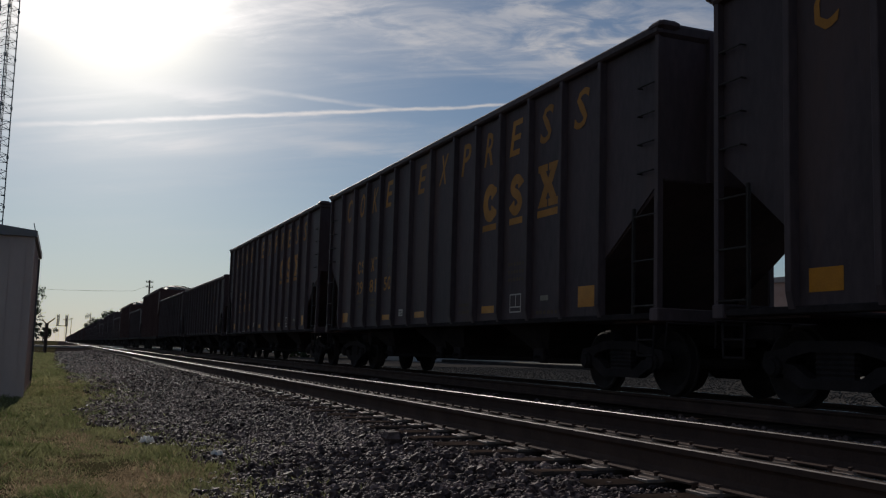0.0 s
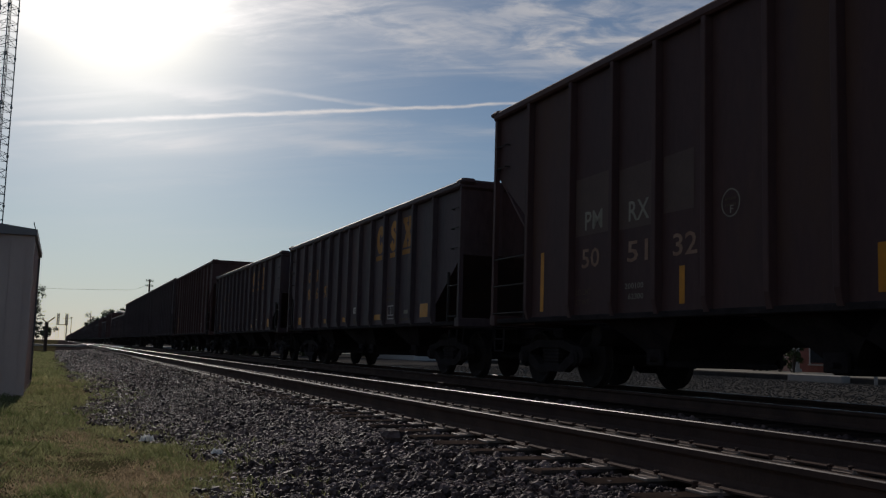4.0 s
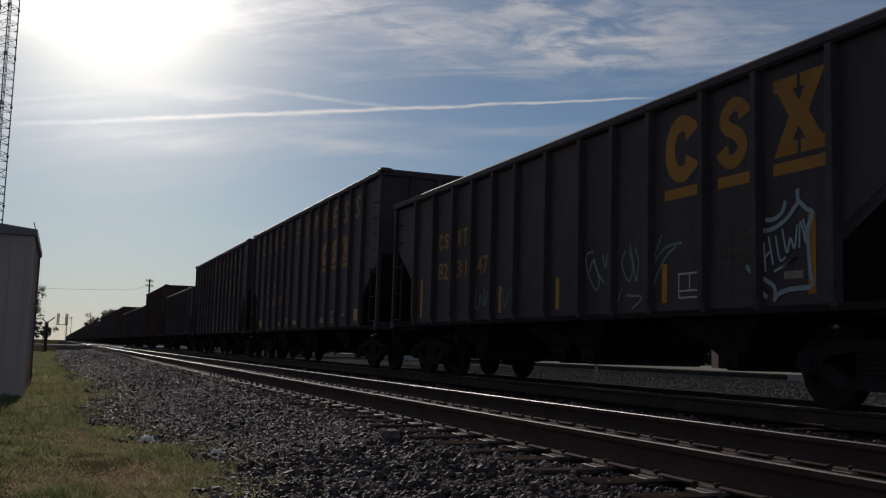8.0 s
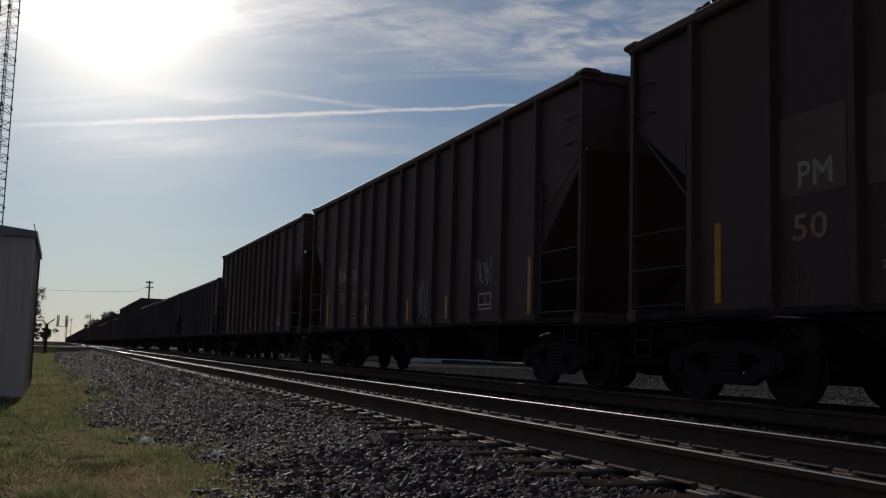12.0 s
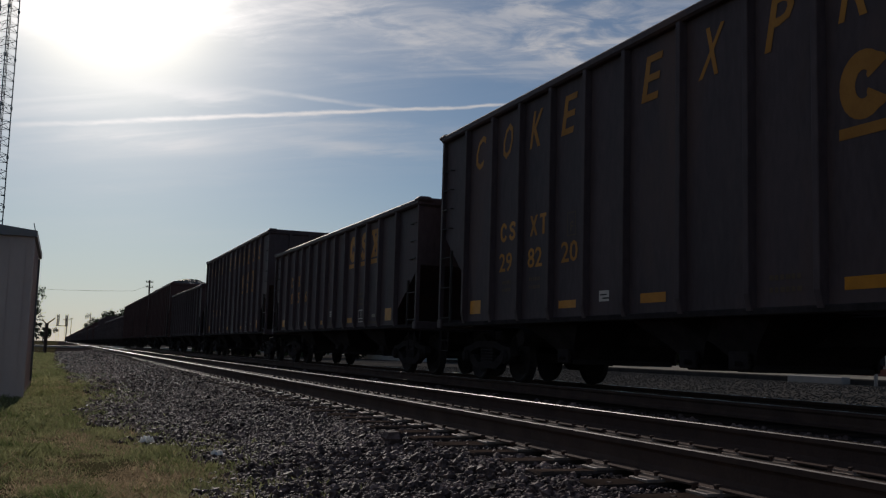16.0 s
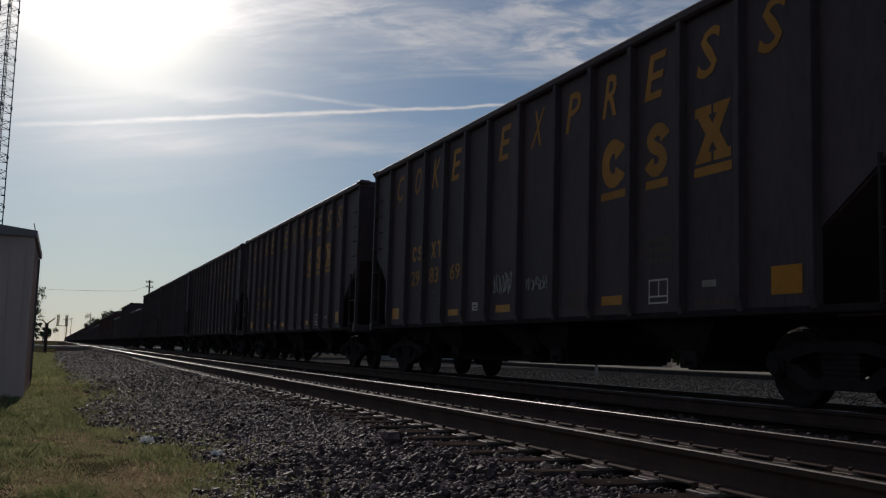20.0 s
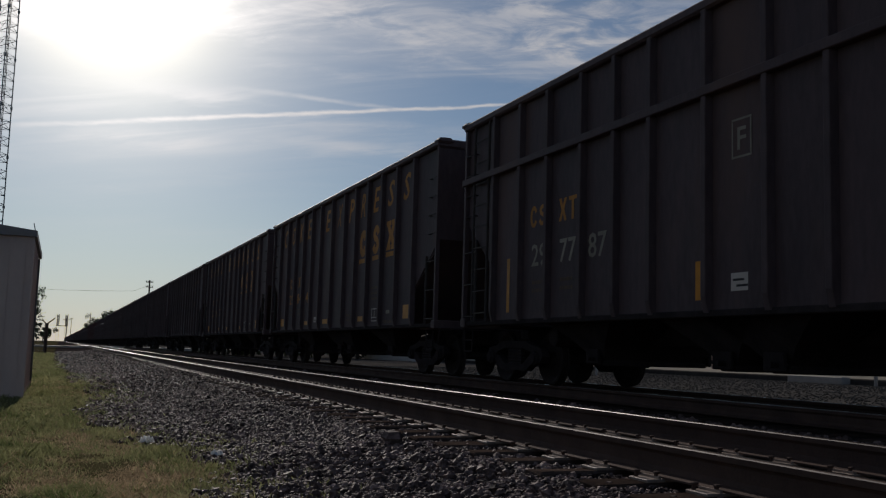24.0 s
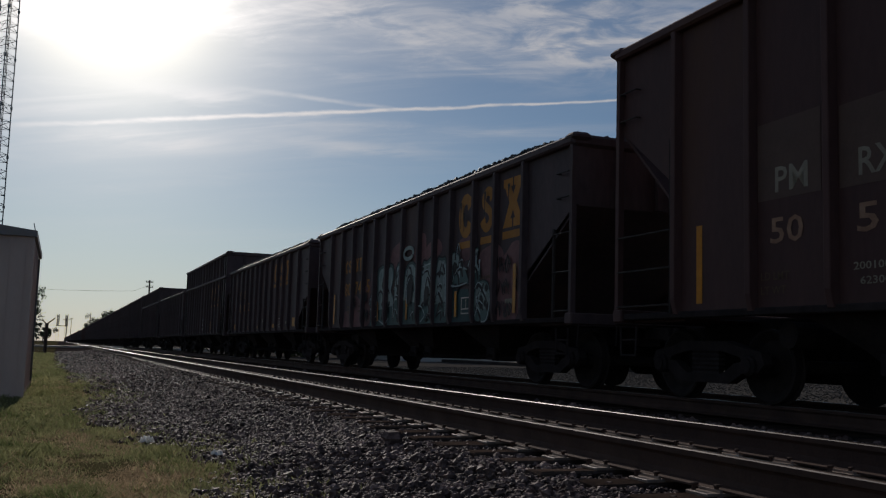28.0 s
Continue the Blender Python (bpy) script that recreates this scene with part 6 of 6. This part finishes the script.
# ---- small things on the near side ----
def litter():
    for i, (x, y, r) in enumerate(((0.83, 9.6, 0.06), (1.30, 8.35, 0.045))):
        rnd = random.Random(i + 4)
        s = Shape()
        n = 6
        s.add([(r * (2.2 * a / n - 1.1) + rnd.uniform(-0.15, 0.15) * r, r * (2.0 * b / n - 1.0) + rnd.uniform(-0.15, 0.15) * r, r * (0.45 + rnd.uniform(0.0, 0.85)) * (0.35 if a in (0, n) or b in (0, n) else 1.0)) for b in range(n + 1) for a in range(n + 1)],
              [(b * (n + 1) + a, b * (n + 1) + a + 1, (b + 1) * (n + 1) + a + 1, (b + 1) * (n + 1) + a) for b in range(n) for a in range(n)])
        ob = new("litter", s.mesh("litter", PAPER))
        ob.location = (x, y, height(x, y) + 0.012)
        tagged(ob, "crumpled white litter lying in the grass" if i == 0 else "scrap of white litter on the ballast", "litter")


litter()


def stones():
    """Loose ballast: single stones close by, the rest joined."""
    rnd = random.Random(8)
    shapes = []
    for i in range(8):
        s = Shape()
        lump(s, (0, 0, 0), 0.030, rnd, flat=0.8)
        shapes.append(fixed_normals(s.mesh("stone", STONEONE)))
    bed = thing("ballast_shoulder", "shoulder of crushed dark stone ballast", "ballast", kind="structure")
    for i in range(300):
        x, y = rnd.uniform(1.3, 2.65), rnd.uniform(4.3, 7.5)
        ob = part("stone", shapes[i % 8], None, bed, at=(x, y, height(x, y) + 0.028))
        ob.rotation_euler = (rnd.uniform(-0.5, 0.5), rnd.uniform(-0.5, 0.5), rnd.uniform(0, 6))
        k = rnd.uniform(0.7, 1.5)
        ob.scale = (k, k, k)
    # one large lump
    s = Shape()
    lump(s, (2.55, 7.45, height(2.55, 7.45) + 0.06), 0.11, rnd, flat=0.6)
    part("stone", fixed_normals(s.mesh("stone", STONEONE)), None, bed, "large flat stone")
    s = Shape()
    zones = ((0.50, 2.85, -7.0, 3.6, 9000, 0.032), (2.85, 5.4, -7.0, 2.0, 3500, 0.032), (0.50, 2.85, 3.6, 9.5, 21000, 0.022), (-0.10, 2.85, 9.5, 19, 25000, 0.023), (-0.10, 2.85, 19, 45, 19000, 0.032), (-0.20, 2.85, 45, 90, 8000, 0.055), (2.85, 3.22, 2.0, 16, 2600, 0.021), (2.85, 3.22, 16, 40, 2200, 0.028), (3.38, 5.4, 2.0, 14, 4000, 0.028), (2.85, 5.4, 14, 40, 3000, 0.036),
             (5.3, 7.0, 2.0, 12, 3500, 0.034), (5.3, 7.0, 12, 40, 3500, 0.044))
    for x0, x1, y0, y1, n, r in zones:
        for _ in range(n):
            x, y = rnd.uniform(x0, x1), rnd.uniform(y0, y1)
            rim = verge(y) - 0.30 + 0.20 * noise.noise((3.0, y * 0.45, 2.0)) + 0.35 * noise.noise((x * 2.5, y * 1.5, 2.0))
            if x < rim + 0.6 and rnd.random() > (x - rim) / 0.6:
                continue
            k = r * rnd.uniform(0.55, 1.25) * (1.6 if rnd.random() < 0.06 else 1.0)
            lump(s, (x, y, height(x, y) + k * 0.3), k, rnd, flat=0.95 if y > 9.5 else 0.8)
    ob = part("stone_bed", s.mesh("stone_bed", STONE), None, bed, "crushed stone ballast")
    ob["kind"] = "stuff"
    s = Shape()
    for x0, x1, y0, y1, n, r in ((9.8, 13.0, 7, 40, 5500, 0.026), (13.0, 26.0, 9, 48, 16000, 0.032)):
        for _ in range(n):
            x, y = rnd.uniform(x0, x1), rnd.uniform(y0, y1)
            k = r * rnd.uniform(0.5, 1.2)
            lump(s, (x, y, height(x, y) + k * 0.2), k, rnd, flat=0.6)
    ob = part("gravel_bank", s.mesh("gravel_bank", GRAVELSTONE), None, bed, "fine grey gravel beyond the tracks")
    ob["kind"] = "stuff"


stones()


def blade(s, rnd, x, y, h, lean):
    a = rnd.uniform(0, 6.283)
    w = 0.0013 + 0.00036 * y
    z = height(x, y) - 0.008
    dx, dy = math.cos(a) * w, math.sin(a) * w
    lx, ly = rnd.uniform(-lean, lean) * h, rnd.uniform(-lean, lean) * h
    s.add([(x - dx, y - dy, z), (x + dx, y + dy, z), (x + lx * 0.4 + dx * 0.6, y + ly * 0.4 + dy * 0.6, z + h * 0.6), (x + lx, y + ly, z + h), (x + lx * 0.4 - dx * 0.6, y + ly * 0.4 - dy * 0.6, z + h * 0.6)], [(0, 1, 2, 3, 4)])


def grass():
    """Uneven turf: green tufts, straw between them, bare patches."""
    rnd = random.Random(12)
    green, dry = Shape(), Shape()
    for _ in range(66000):
        y = 5.0 + 75 * rnd.random() ** 3.2 if rnd.random() < 0.90 else rnd.uniform(-6.0, 5.0)
        x = rnd.uniform(-0.6 - 0.06 * y, 1.6)
        rough = noise.noise((x * 1.6, y * 0.8, 4.0)) + 0.5 * noise.noise((x * 4.5, y * 2.6, 1.0))
        cover = noise.noise((x * 1.1 + 9, y * 0.45, 8.0)) + 0.5 * noise.noise((x * 3.2, y * 1.6, 3.0))
        edge = verge(y) + 0.25 * noise.noise((0.0, y * 0.9, 7.0)) + 0.20 * noise.noise((x * 3.0, y * 2.2, 5.0))
        if x > edge - 0.35 and rnd.random() > max(0.0, (edge + 0.12 - x) / 0.47) ** 1.4:
            continue
        if cover < -0.30 and rnd.random() < 0.6:
            continue
        lush = cover + 0.55 * noise.noise((x * 0.8, y * 0.25, 11.0)) + rnd.uniform(-0.30, 0.30) + (0.20 if y > 24 else 0.0) + (0.22 if edge - x < 0.45 else 0.0)
        tall = 0.042 * (1.0 + 1.1 * max(-0.6, rough)) * (1.9 if rnd.random() < 0.06 else 1.0) * (1.3 if lush > 0.05 else 1.0)
        n = rnd.randint(5, 11)
        spread = rnd.uniform(0.015, 0.045) * (1 + 0.03 * y)
        for _ in range(n):
            mine = green if lush + rnd.uniform(-0.30, 0.30) > -0.04 else dry
            blade(mine, rnd, x + rnd.gauss(0, spread), y + rnd.gauss(0, spread), tall * rnd.uniform(0.45, 1.25) * (1.0 if mine is green else 0.7), 0.8 if mine is green else 1.2)
    # seedlings and weeds among the stones
    for _ in range(420):
        y = rnd.uniform(5.0, 30.0)
        x = verge(y) + abs(rnd.gauss(0, 0.35))
        for _ in range(rnd.randint(4, 9)):
            blade(green, rnd, x + rnd.gauss(0, 0.03), y + rnd.gauss(0, 0.03), rnd.uniform(0.03, 0.08), 0.9)
    for name, label, material, s in (("grass", "ragged green grass along the ballast", GRASS, green), ("dry_grass", "short dry straw-coloured grass", STRAW, dry)):
        tagged(new(name, s.mesh(name, material)), label, "grass", kind="stuff")


grass()


# ---- what moves ----
def roll_wheels(car, y):
    """The wheels turn while their car is close enough for it to show."""
    first = min((t for t in (i / 10 for i in range(281)) if y + travelled(t) > 2.0), default=None)
    if first is None or first > 27.5 or y > 60:
        return
    start = frame(first) - 1
    span = min(66, 840 - start)
    for w in car.children_recursive:
        if w.name.startswith("wheelset"):
            at = w.location.copy()
            rows = [] if start == 0 else [(0, pose(*at))]
            for i in range(span + 1):
                t = (start + i) / FPS
                rows.append((t, pose(*at, -math.degrees((travelled(t) - travelled(start / FPS)) / 0.435))))
            if start + span < 840:
                rows.append((28, rows[-1][1]))
            walk(w, rows)


def motions():
    times = [0, 2, 4, 6, 8, 10, 12, 13, 14, 16, 18, 20, 21, 21.5, 21.75, 22, 22.25, 22.5, 22.75, 23, 23.25, 23.5, 24, 24.15, 24.3, 24.4, 24.5, 24.65, 25.0, 25.25, 25.4, 25.6, 25.75, 25.9, 26.2, 27, 28]
    for car, kind, pairs, what, y in CARS:
        walk(car, [(t, pose(TRAIN_X, y + travelled(t), 0)) for t in times])
        roll_wheels(car, y)


motions()
